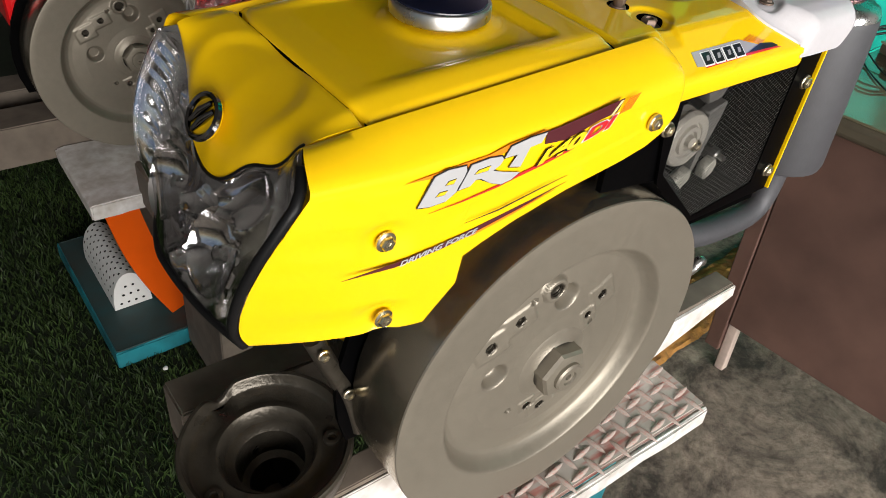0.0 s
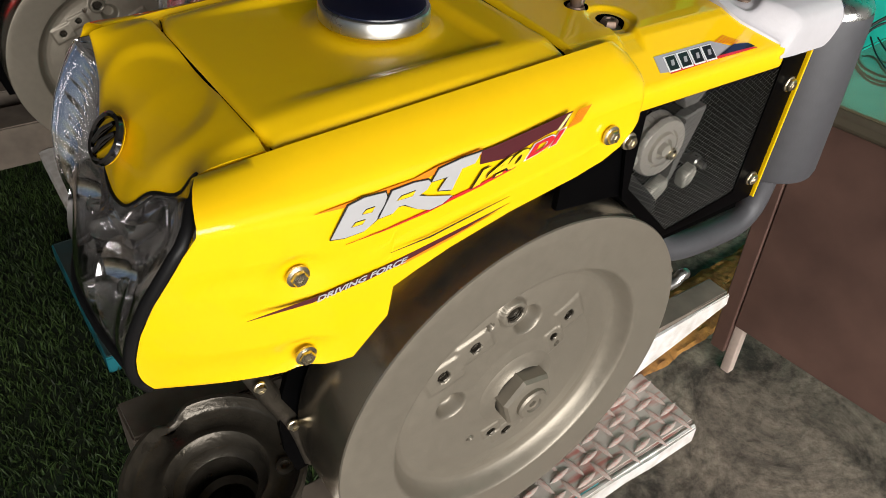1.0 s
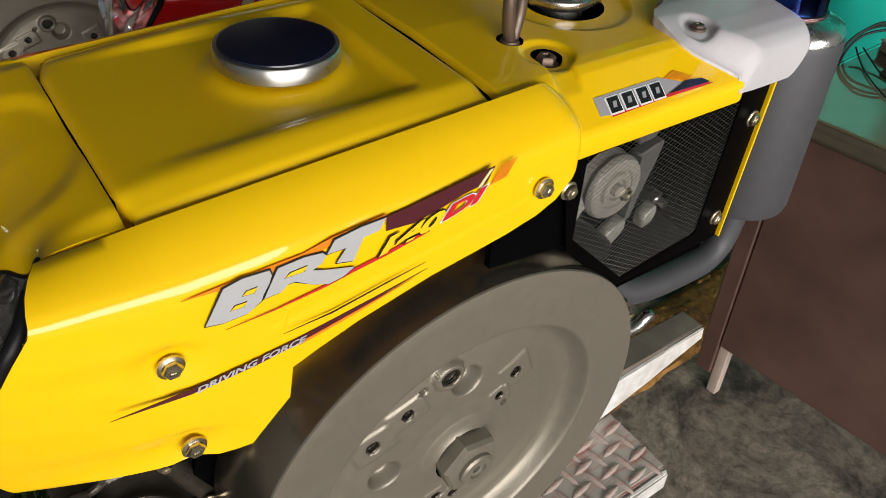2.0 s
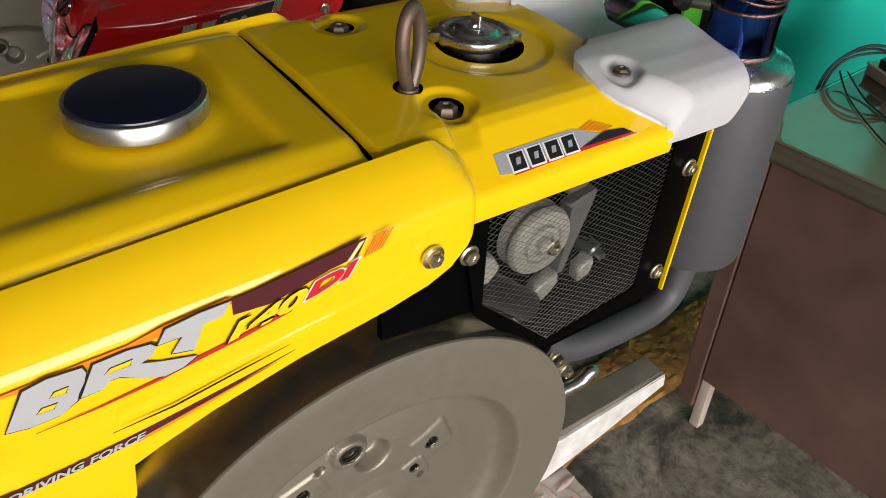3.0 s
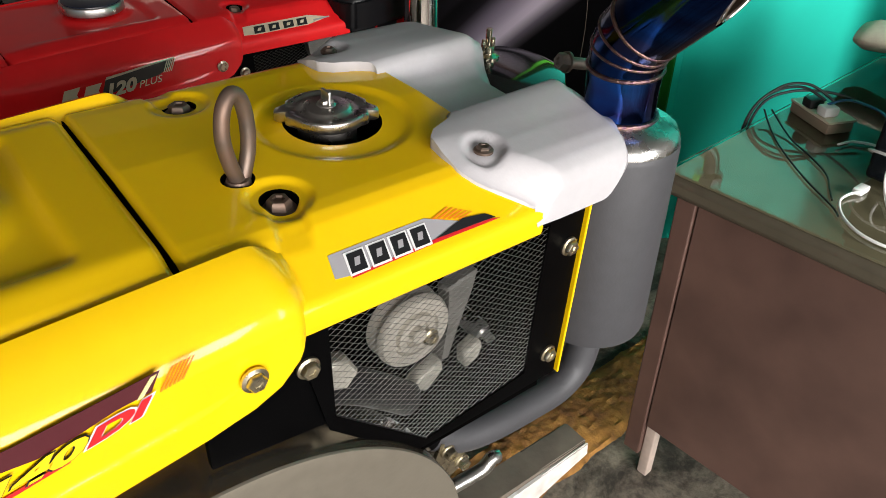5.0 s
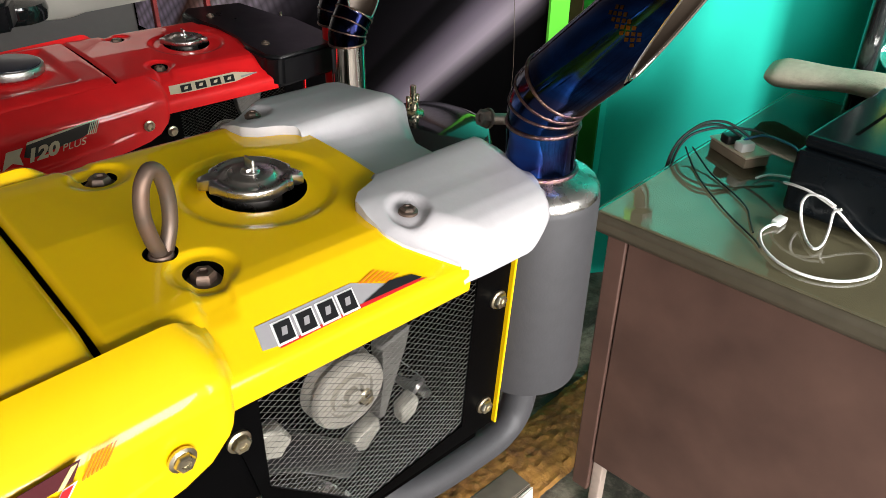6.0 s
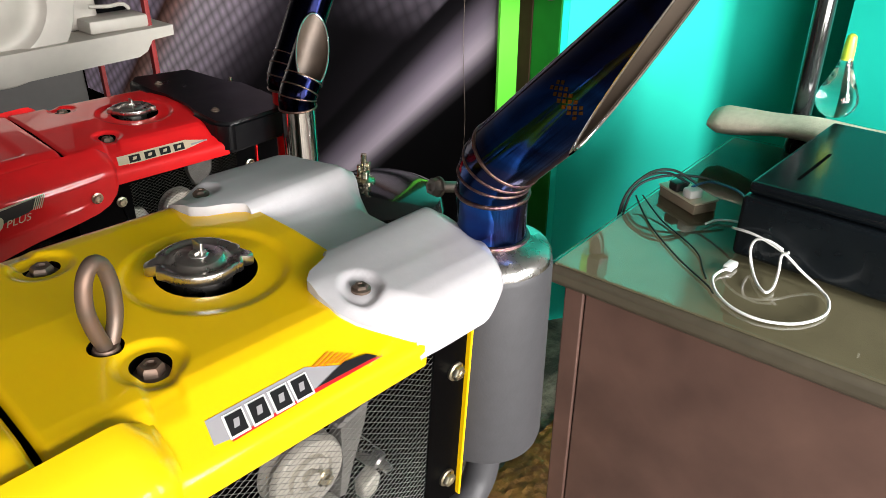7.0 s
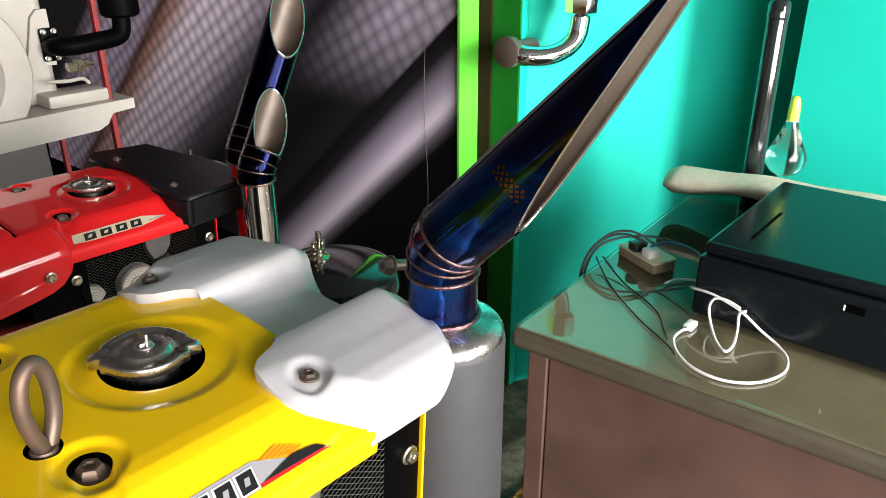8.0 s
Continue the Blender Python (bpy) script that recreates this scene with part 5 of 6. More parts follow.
stand_red = thing("timber_stand", RED_AT, "weathered timber stand under the red engine", "stand", "engine stands")
for y in (0.10, 0.25):
    beam(stand_red, "beam", -0.42, 0.45, y, y + 0.08, -0.250, -0.157, WOODGREY, 0.0008)
for x in (-0.33, 0.34):
    beam(stand_red, "leg", x - 0.035, x + 0.035, 0.10, 0.33, -0.686 - 0.02 * x, -0.252, WOODGREY, 0.0008)
stand3 = thing("timber_stand", HUB3, "timber stand with a worn white front board", "stand", "engine stands")
beam(stand3, "beam", -0.60, 0.45, 0.088, 0.178, -0.250, -0.157, WOODGREY, 0.0008)
beam(stand3, "beam", -0.60, 0.45, 0.25, 0.33, -0.250, -0.157, WOODGREY, 0.0008)
beam(stand3, "front_board", -0.174, 0.10, -0.165, 0.085, -0.258, -0.222, WHITEPAINT, 0.0010, "worn white painted board")
for x in (-0.02, 0.36):
    beam(stand3, "leg", x - 0.035, x + 0.035, 0.10, 0.33, -0.722 - 0.02 * x, -0.252, WOODGREY, 0.0008)

# ---- turf ----
TURFBASE = principled("turf_backing", (0.012, 0.02, 0.008), 0.9, var=0.3)


def turf_material():
    m = principled("artificial_grass", (0.046, 0.078, 0.020), 0.55, spec=0.25, color2=(0.015, 0.028, 0.008), scale=5, stain_scale=2)
    nt = m.node_tree
    p = nt.nodes["Principled BSDF"]
    src = p.inputs["Base Color"].links[0].from_socket
    g = nt.nodes.new("ShaderNodeNewGeometry")
    hs = nt.nodes.new("ShaderNodeHueSaturation")
    mr = nt.nodes.new("ShaderNodeMapRange")
    mr.inputs["To Min"].default_value, mr.inputs["To Max"].default_value = 0.5, 1.7
    nt.links.new(g.outputs["Random Per Island"], mr.inputs["Value"])
    nt.links.new(mr.outputs["Result"], hs.inputs["Value"])
    nt.links.new(src, hs.inputs["Color"])
    nt.links.new(hs.outputs["Color"], p.inputs["Base Color"])
    return m


slab("turf_backing", -2.4, 0.30, 0.42, 3.6, 0.001, 0.004, TURFBASE, "dark backing of the artificial turf", "turf")
rng = np.random.default_rng(5)
N = 62000
bx, by = rng.uniform(-1.15, 0.28, N), rng.uniform(0.5, 2.7, N)
ang, lean, hgt, wid = rng.uniform(0, 2 * np.pi, N), rng.uniform(0.2, 1.1, N), rng.uniform(0.012, 0.026, N), rng.uniform(0.0012, 0.0022, N)
ld = rng.uniform(0, 2 * np.pi, N)
dx, dy = np.cos(ang) * wid, np.sin(ang) * wid
tx, ty = bx + np.cos(ld) * lean * hgt, by + np.sin(ld) * lean * hgt
mx, my = bx + np.cos(ld) * lean * hgt * 0.35, by + np.sin(ld) * lean * hgt * 0.35
co = np.empty((N, 5, 3))
co[:, 0] = np.stack([bx - dx, by - dy, np.full(N, 0.004)], -1)
co[:, 1] = np.stack([bx + dx, by + dy, np.full(N, 0.004)], -1)
co[:, 2] = np.stack([mx + dx * 0.8, my + dy * 0.8, 0.004 + hgt * 0.62], -1)
co[:, 3] = np.stack([mx - dx * 0.8, my - dy * 0.8, 0.004 + hgt * 0.62], -1)
co[:, 4] = np.stack([tx, ty, 0.004 + hgt], -1)
k = np.arange(N)[:, None] * 5
faces = [tuple(f) for f in (k + np.array([0, 1, 2, 3])).tolist()] + [tuple(f) for f in (k + np.array([3, 2, 4])).tolist()]
me = bpy.data.meshes.new("artificial_turf")
me.from_pydata(co.reshape(-1, 3).tolist(), [], faces)
me.materials.append(turf_material())
tagged(new("artificial_turf", me), "short dark green artificial grass blades", "turf", kind="stuff")

# ---- fibre mat on the concrete ----
bm = bmesh.new()
grid(bm, lambda u, v: Vector((lerp(0.55, 1.55, u), lerp(0.400, 0.575, v) + 0.05 * (u - 0.5) + (0.012 * noise.noise((u * 14, v * 3, 0)) if v in (0, 1) else 0), 0.006 + 0.016 * math.sin(math.pi * v) ** 0.5 + 0.006 * noise.noise((u * 60, v * 14, 1)))), 160, 26)
tagged(part("coir_mat", bm, RUSTPLANK), "matted orange-brown coir strip lying on the concrete", "mat")

# ---- things on the turf ----
board = thing("board", pose(0, 0, 0.0), "teal painted board with a worn dark top, lying on the turf", "board")
beam(board, "slab", -0.255, 0.26, 1.085, 1.60, 0.012, 0.058, TEALBOARD, 0.0015)
beam(board, "top_sheet", -0.250, 0.255, 1.090, 1.595, 0.0585, 0.0605, TEALTOP, 0.0003, "dark worn top surface")
DOTWHITE = principled("white_laminate", (0.75, 0.75, 0.73), 0.4, var=0.04)
perf = thing("dotted_block", pose(0, 0, 0.0615), "white half-round block with small black dots on the teal board", "block")
bm = bmesh.new()
arc = [(-0.208 + 0.092 * (0.5 - 0.5 * math.cos(math.pi * i / 14)), 0.10 * math.sin(math.pi * i / 14) ** 0.9) for i in range(15)]
extrude_poly(bm, arc, "xz", 1.235, 1.49)
part("body", bm, DOTWHITE, perf, smooth=50)
bm = bmesh.new()
for i in range(2, 13):
    for j in range(9):
        p, q = Vector((arc[i][0], 0, arc[i][1])), Vector((arc[i - 1][0], 0, arc[i - 1][1]))
        nrm = Vector((-(p.z - q.z), 0, (p.x - q.x))).normalized()
        c = (p + q) / 2 + Vector((0, 1.25 + 0.027 * j + (0.013 if i % 2 else 0), 0))
        lathe(bm, [(0.0034, 0.0002), (0.0028, 0.0006), (0, 0.0006)], c, nrm if nrm.z > 0 or i < 9 else -nrm, 8)
for i in range(4):
    for j in range(3):
        x, z = -0.190 + 0.018 * i + 0.009 * (j % 2), 0.015 + 0.024 * j
        if z < 0.1 * math.sin(math.pi * (x + 0.208) / 0.092) - 0.012:
            lathe(bm, [(0.0034, 0.0002), (0.0028, 0.0006), (0, 0.0006)], (x, 1.2348, z), (0, -1, 0), 8)
tagged(part("dots", bm, RUBBER, perf, smooth=0), kind="stuff")
flap = thing("mudguard", pose(0, 0, 0), "glossy orange curved sheet-metal guard standing on the board", "guard")
bm = bmesh.new()


def guard(u, v):
    t = u
    x = lerp(-0.195, -0.095, t) - 0.016 * math.sin(math.pi * t)
    z = lerp(0.395, 0.0615, t)
    return Vector((x + 0.075 * v, 1.158 - 0.02 * (1 - t) + 0.03 * v, z))


grid(bm, guard, 20, 6)
thicken(bm, 0.004)
part("sheet", bm, ORANGE, flap)
bm = bmesh.new()
r = bmesh.ops.create_icosphere(bm, subdivisions=2, radius=0.006)
for v in bm.verts:
    v.co = Vector((v.co.x * 1.1, v.co.y, v.co.z * 0.8)) * (1 + 0.12 * math.sin(900 * v.co.x)) + Vector((-0.166, 1.022, 0.022))
tagged(part("pebble", bm, DOTWHITE), "small white pebble lying on the turf", "pebble")

# ---- pale engine on the upper shelf ----
PALE = principled("pale_grey_primer", (0.40, 0.368, 0.33), 0.5, 0.1, var=0.06, scale=30, bump=0.08)
pale = thing("bare_engine", pose(0.50, 1.50, 1.095), "pale grey horizontal diesel engine without covers on a white rail", "engine")
bm = bmesh.new()
lathe(bm, [(0.0, 0.004), (0.05, 0.004), (0.07, 0.016), (0.10, 0.022), (0.115, 0.014), (0.122, 0.002), (0.128, 0.0), (0.178, 0.0), (0.18, 0.003), (0.18, 0.06), (0, 0.06)], (0, 0, 0), (0, 1, 0), 72)
part("flywheel", bm, PALE, pale)
bm = bmesh.new()
box(bm, -0.1, 0.26, 0.075, 0.34, -0.10, 0.18, 0.015, 3)
part("block", bm, PALE, pale)
bm = bmesh.new()
extrude_poly(bm, [(0.195, -0.01), (0.225, 0.10), (0.240, 0.115), (0.262, 0.115), (0.262, -0.01)], "xz", 0.062, 0.075)
part("flange_plate", bm, PALE, pale)
bm = bmesh.new()
box(bm, 0.232, 0.272, 0.050, 0.062, 0.000, 0.075, 0.006)
fl = part("pipe_flange", bm, BLACK, pale, "black exhaust flange")
for x, z in ((0.240, 0.008), (0.264, 0.008), (0.240, 0.067), (0.264, 0.067)):
    bm = bmesh.new()
    hex_bolt(bm, Vector((x, 0.050, z)), (0, -1, 0), 0.005, 0.006, 0.007)
    part("bolt", bm, STEEL, fl)
bm = bmesh.new()
tube(bm, smooth_path([(0.252, 0.05, 0.036), (0.252, 0.02, 0.036), (0.275, -0.002, 0.036), (0.33, -0.004, 0.040), (0.385, -0.002, 0.046), (0.402, 0.0, 0.065), (0.404, 0.0, 0.12)], 6), 0.021, 18)
part("elbow_pipe", bm, BLACK, pale, "black elbow pipe", smooth=60)
bm = bmesh.new()
lathe(bm, [(0, 0.09), (0.036, 0.09), (0.044, 0.096), (0.045, 0.105), (0.045, 0.30), (0.04, 0.31), (0, 0.31)], (0.404, 0.0, 0), (0, 0, 1), 40)
part("canister", bm, BLACK, pale, "black cylindrical silencer")
bm = bmesh.new()
lathe(bm, [(0, -0.03), (0.012, -0.03), (0.012, -0.012), (0.017, -0.010), (0.017, 0.004), (0.010, 0.008), (0.010, 0.03), (0, 0.03)], (0.30, 0.03, -0.012), (1, 0, 0.1), 6)
part("brass_fitting", bm, ZINC, pale)
bm = bmesh.new()
tube(bm, smooth_path([(0.22, 0.03, -0.040), (0.26, 0.02, -0.043), (0.295, 0.02, -0.042), (0.31, 0.02, -0.055)], 5), 0.0045, 8)
part("lever", bm, PALE, pale)
bm = bmesh.new()
box(bm, 0.205, 0.35, 0.01, 0.10, -0.100, -0.070, 0.006)
part("foot", bm, PALE, pale)
bm = bmesh.new()
extrude_poly(bm, [(-0.55, -0.185), (0.295, -0.160), (0.318, -0.150), (0.335, -0.126), (0.392, -0.122), (0.392, -0.098), (-0.55, -0.115)], "xz", -0.02, 0.09)
part("rail", bm, PALE, pale, "pale painted rail")
shelf = thing("shelf_rack", pose(0, 0, 0), "dark steel rack with red uprights carrying the upper engine", "rack")
for x in (-0.02, 0.85):
    for y in (1.52, 1.84):
        bm = bmesh.new()
        box(bm, x - 0.006, x + 0.006, y - 0.009, y + 0.009, 0.0, 1.75 if x > 0.5 else 0.908, 0.002)
        part("upright", bm, OLDRED, shelf, "dull red painted upright")
bm = bmesh.new()
box(bm, -0.04, 0.95, 1.82, 1.86, 0.970, 0.994, 0.003)
part("cross_beam", bm, BLACK, shelf)

# ---- exhausts of the red engine ----
ident = lambda bm: bm
for k, (o, lab, reach) in enumerate((((0.656, 0.672, 0.0), "polished exhaust stack with a slash-cut heat-blued tip", 0.045), ((0.690, 0.742, 0.012), "taller heat-blued exhaust stack with a slash-cut tip", 0.195))):
    stack = thing("exhaust_stack", pose(*o), lab, "exhaust", "exhaust stacks")
    bm = bmesh.new()
    lathe(bm, [(0.0265, 0.60 - o[2]), (0.0265, 1.026)], (0, 0, 0), (0, 0, 1), 40)
    part("stub", bm, CHROME if k == 0 else RED, stack)
    bm = bmesh.new()
    lathe(bm, [(0.0, 0.600 - o[2]), (0.055, 0.600 - o[2]), (0.055, 0.63 - o[2]), (0, 0.63 - o[2])], (0, 0, 0), (0, 0, 1), 24)
    part("base_flange", bm, BLACK, stack)
    d = Vector((0.45, -0.04, 0.90)).normalized()
    e = Vector((0.017, 0.002, 1.062))
    exhaust_tip(ident, stack, [(0, 0, 1.021), (0.0, 0.0, 1.033), (0.003, 0.0, 1.042), (0.009, 0.001, 1.051), tuple(e)], tuple(d), (0.0300, 0.033)[k], tuple(e + d * reach), (0.0, -0.88, 0.47), None, TITANDARK, DARKLINING)

# ---- desk ----
SHEETGLASS = bpy.data.materials.new("sheet_glass")
SHEETGLASS.use_nodes = True
_t = SHEETGLASS.node_tree
_clear, _gloss, _fres, _mix = (_t.nodes.new("ShaderNodeBsdfTransparent"), _t.nodes.new("ShaderNodeBsdfGlossy"), _t.nodes.new("ShaderNodeFresnel"), _t.nodes.new("ShaderNodeMixShader"))
_clear.inputs["Color"].default_value = (0.93, 0.98, 0.955, 1)
_gloss.inputs["Roughness"].default_value = 0.012
_fres.inputs["IOR"].default_value = 2.1
_t.links.new(_fres.outputs[0], _mix.inputs[0])
_t.links.new(_clear.outputs[0], _mix.inputs[1])
_t.links.new(_gloss.outputs[0], _mix.inputs[2])
_t.links.new(_mix.outputs[0], _t.nodes["Material Output"].inputs["Surface"])
FOOTPINK = principled("pale_pink_primer", (0.50, 0.40, 0.34), 0.6, var=0.15, scale=40)
DESK = pose(0.940, 0.375, 0, 0, 0, 3.5)
desk = thing("desk", DESK, "brown steel office desk with an olive top under glass", "desk")


def desk_part(name, x0, x1, y0, y1, z0, z1, mat, bevel=0.003, label=""):
    bm = bmesh.new()
    box(bm, x0, x1, y0, y1, z0, z1, bevel, 3)
    return part(name, bm, mat, desk, label)


desk_part("desktop", 0, 0.86, -1.25, 0, 0.700, 0.737, DESKEDGE, 0.012, "olive desktop with a rounded metal edge")
desk_part("top_sheet", 0.010, 0.85, -1.24, -0.010, 0.7372, 0.7388, DESKTOP, 0.0004, "olive linoleum sheet")
desk_part("end_panel", 0.030, 0.050, -1.20, -0.065, 0.147, 0.699, BROWN)
desk_part("leg", 0.026, 0.066, -0.063, -0.025, 0.060, 0.699, BROWN)
desk_part("side_panel", 0.066, 0.80, -0.050, -0.035, 0.147, 0.699, BROWN)
desk_part("foot", 0.036, 0.060, -0.088, -0.064, 0.0, 0.146, FOOTPINK)
desk_part("leg", 0.76, 0.80, -0.063, -0.0505, 0.0, 0.146, BROWN)
desk_part("leg", 0.0505, 0.09, -1.20, -1.16, 0.0, 0.699, BROWN)
g = desk_part("glass_top", 0.006, 0.85, -1.24, -0.006, 0.739, 0.744, SHEETGLASS, 0.0015, "clear sheet glass")
bm = bmesh.new()
bm.from_mesh(g.data)
bmesh.ops.delete(bm, geom=[f for f in bm.faces if f.normal.z < -0.5], context="FACES")
bm.to_mesh(g.data)
bm.free()
g.visible_shadow = False

printer = thing("printer", pose(1.175, 0.150, 0.7445, 0, 0, 1.0), "glossy black printer with a dark lid on the desk", "printer")
bm = bmesh.new()
box(bm, 0.0, 0.43, -0.46, 0.0, 0.006, 0.118, 0.008, 3)
body = part("body", bm, PLASTICDARK, printer)
bm = bmesh.new()
box(bm, 0.010, 0.43, -0.45, -0.004, 0.119, 0.142, 0.008, 3)
part("lid", bm, PLASTICDARK, printer)
# slot and recess are black slabs in place of shaded hollows
bm = bmesh.new()
box(bm, 0.07, 0.23, -0.066, -0.060, 0.1415, 0.1432, 0.0006, 1)
part("slot", bm, PIT, printer)
bm = bmesh.new()
box(bm, -0.0012, 0.004, -0.268, -0.236, 0.090, 0.104, 0.001, 1)
part("recess", bm, PIT, printer)
bm = bmesh.new()
box(bm, -0.0022, 0.003, -0.2395, -0.2365, 0.092, 0.102, 0.0006, 1)
part("latch", bm, WHITECABLE, printer)
for x in (0.03, 0.40):
    for y in (-0.43, -0.03):
        bm = bmesh.new()
        box(bm, x - 0.012, x + 0.012, y - 0.012, y + 0.012, 0.0, 0.006, 0.001, 1)
        part("foot", bm, RUBBER, printer)

SOCKETBROWN = principled("dull_brown_plastic", (0.27, 0.215, 0.15), 0.5, var=0.2)
socket_ = thing("power_socket", pose(1.33, 0.315, 0.7445, 0, 0, -24), "cream-faced extension socket with plugs on the desk", "socket")
bm = bmesh.new()
box(bm, -0.026, 0.030, -0.055, 0.055, 0.0, 0.020, 0.003, 2)
part("case", bm, SOCKETBROWN, socket_, "dull brown lower case")
bm = bmesh.new()
box(bm, -0.028, 0.032, -0.057, 0.057, 0.0204, 0.026, 0.002, 2)
part("face_plate", bm, CREAM, socket_)
for x, y in ((-0.012, -0.028), (-0.014, 0.012)):
    bm = bmesh.new()
    box(bm, x - 0.016, x + 0.016, y - 0.013, y + 0.013, 0.0264, 0.046, 0.005, 2)
    part("plug", bm, WHITECABLE if y < 0 else BLACKCABLE, socket_)


def cable(name, pts, r, mat, label):
    bm = bmesh.new()
    tube(bm, smooth_path(pts, 8), r, 10)
    return tagged(part(name, bm, mat, smooth=60), label, "cable")


ZD = 0.7465
cable("white_cable", [(1.255, 0.236, ZD + 0.004), (1.290, 0.226, ZD + 0.003), (1.300, 0.190, ZD + 0.006), (1.240, 0.163, ZD + 0.022), (1.185, 0.158, ZD + 0.048), (1.163, 0.110, ZD + 0.058), (1.163, 0.062, ZD + 0.044), (1.164, 0.025, ZD + 0.020), (1.160, -0.008, ZD + 0.004), (1.130, -0.034, ZD + 0.002), (1.083, -0.042, ZD + 0.002), (1.033, -0.0205, ZD + 0.002), (1.006, 0.021, ZD + 0.002), (1.008, 0.067, ZD + 0.002), (1.0335, 0.107, ZD + 0.002), (1.071, 0.1326, ZD + 0.003), (1.102, 0.134, ZD + 0.004), (1.120, 0.127, ZD + 0.004)], 0.0024, WHITECABLE, "white usb cable curled on the glass desktop")
cable("white_cable", [(1.159, 0.060, 0.796), (1.159, 0.084, 0.8035), (1.159, 0.105, 0.800), (1.158, 0.1116, 0.781), (1.150, 0.102, 0.755), (1.108, 0.074, 0.750), (1.0875, 0.051, 0.750), (1.112, 0.048, 0.751), (1.158, 0.059, 0.757), (1.158, 0.060, 0.786), (1.158, 0.050, 0.795)], 0.0024, WHITECABLE, "white usb cable loop on the glass desktop")
bm = bmesh.new()
box(bm, 1.118, 1.146, 0.122, 0.138, ZD - 0.0015, ZD + 0.009, 0.002, 2)
tagged(part("usb_plug", bm, WHITECABLE), "white usb plug lying on the glass", "plug")
# the last two are thin tubes standing in for reflections on the glass
for i, pts in enumerate((((1.30, 0.30, 0.80), (1.285, 0.345, 0.815), (1.255, 0.385, 0.795), (1.235, 0.405, 0.74), (1.235, 0.409, 0.60)),
                         ((1.31, 0.29, 0.80), (1.29, 0.335, 0.822), (1.26, 0.375, 0.808), (1.228, 0.403, 0.745), (1.222, 0.408, 0.58)),
                         ((1.36, 0.24, 0.790), (1.33, 0.30, 0.806), (1.28, 0.36, 0.802), (1.245, 0.395, 0.765), (1.228, 0.407, 0.65)),
                         ((1.25, 0.385, 0.765), (1.222, 0.350, ZD + 0.002), (1.166, 0.293, ZD + 0.001), (1.099, 0.209, ZD + 0.001), (1.050, 0.133, ZD + 0.001), (1.030, 0.112, ZD + 0.001)),
                         ((1.26, 0.375, 0.765), (1.215, 0.306, ZD + 0.002), (1.175, 0.239, ZD + 0.001), (1.140, 0.193, ZD + 0.001), (1.100, 0.165, ZD + 0.001), (1.068, 0.143, ZD + 0.001)))):
    cable("cable_and_reflection", pts, 0.0026 if i < 3 else 0.0017, BLACKCABLE, "thin black cable over the edge of the desk; the thinnest are drawn reflections")
cable("blue_cable", [(1.31, 0.30, 0.79), (1.33, 0.27, 0.803), (1.30, 0.20, 0.812), (1.24, 0.158, 0.815), (1.215, 0.1515, 0.815)], 0.0024, principled("blue_cable_sheath", (0.01, 0.08, 0.22), 0.4, var=0.1), "thin blue cable into the printer")

CLOTH = principled("cream_towel", (0.62, 0.58, 0.46), 0.9, color2=(0.48, 0.44, 0.34), scale=60, bump=0.6, bump_scale=220)
box_ = thing("low_box", pose(1.70, 0.20, 0.7445), "low black box under a towel at the back of the desk", "box")
bm = bmesh.new()
box(bm, -0.085, 0.085, -0.42, 0.03, 0.0, 0.075, 0.006)
part("shell", bm, BLACK, box_)
bm = bmesh.new()


def roll(u, v):
    t = 2 * math.pi * u
    y = lerp(0.43, -0.30, v)
    w = 1 + 0.10 * math.sin(9 * v + 2) + 0.06 * math.sin(23 * v)
    end = sstep(0.0, 0.03, v)
    return Vector((1.665 + 0.060 * math.cos(t) * w * (0.85 + 0.15 * end), y + 0.01 * math.cos(t), 0.8205 - 0.022 * sstep(0.32, 0.0, v) + 0.021 + 0.026 * math.sin(t) * w * (0.62 + 0.38 * end) * (0.8 + 0.2 * abs(math.sin(t)))))


V = grid(bm, roll, 28, 60, closed_u=True)
bm.faces.new([V[i][0] for i in range(28)])
bm.faces.new([V[i][60] for i in range(28)])
tagged(part("towel", bm, CLOTH), "rolled cream towel lying on the low box", "towel")
vase = thing("bulb_bottle", pose(1.725, 0.19, 0.863), "clear bulb-shaped plastic bottle with a lime green tip on the towel", "bottle")
bm = bmesh.new()
lathe(bm, [(0, 0), (0.020, 0.0), (0.030, 0.006), (0.041, 0.022), (0.044, 0.036), (0.041, 0.050), (0.030, 0.075), (0.019, 0.100), (0.013, 0.120), (0.0115, 0.134)], (0, 0, 0), (0, 0, 1), 40)
g = part("bottle", bm, GLASS, vase, smooth=60)
g.visible_shadow = False
bm = bmesh.new()
lathe(bm, [(0.0122, 0.122), (0.0125, 0.140), (0.011, 0.160), (0.009, 0.172), (0.004, 0.176), (0, 0.176)], (0, 0, 0), (0, 0, 1), 24)
part("tip", bm, principled("lime_plastic", (0.55, 0.72, 0.06), 0.35, var=0.05), vase)
tubeob = thing("lamp_tube", pose(1.763, 0.2667, 0.7452, -3.4, 9.8, 0), "glossy black cylinder leaning in the corner behind the desk", "cylinder")
bm = bmesh.new()
lathe(bm, [(0, 0), (0.020, 0), (0.022, 0.003), (0.023, 0.4395)], (0, 0, 0), (0, 0, 1), 36)
part("barrel", bm, AIRBLACK, tubeob)
bm = bmesh.new()
lathe(bm, [(0, 0.44), (0.023, 0.44), (0.0245, 0.445), (0.0245, 0.475), (0.021, 0.482), (0, 0.482)], (0, 0, 0), (0, 0, 1), 36)
part("cap", bm, AIRBLACK, tubeob)

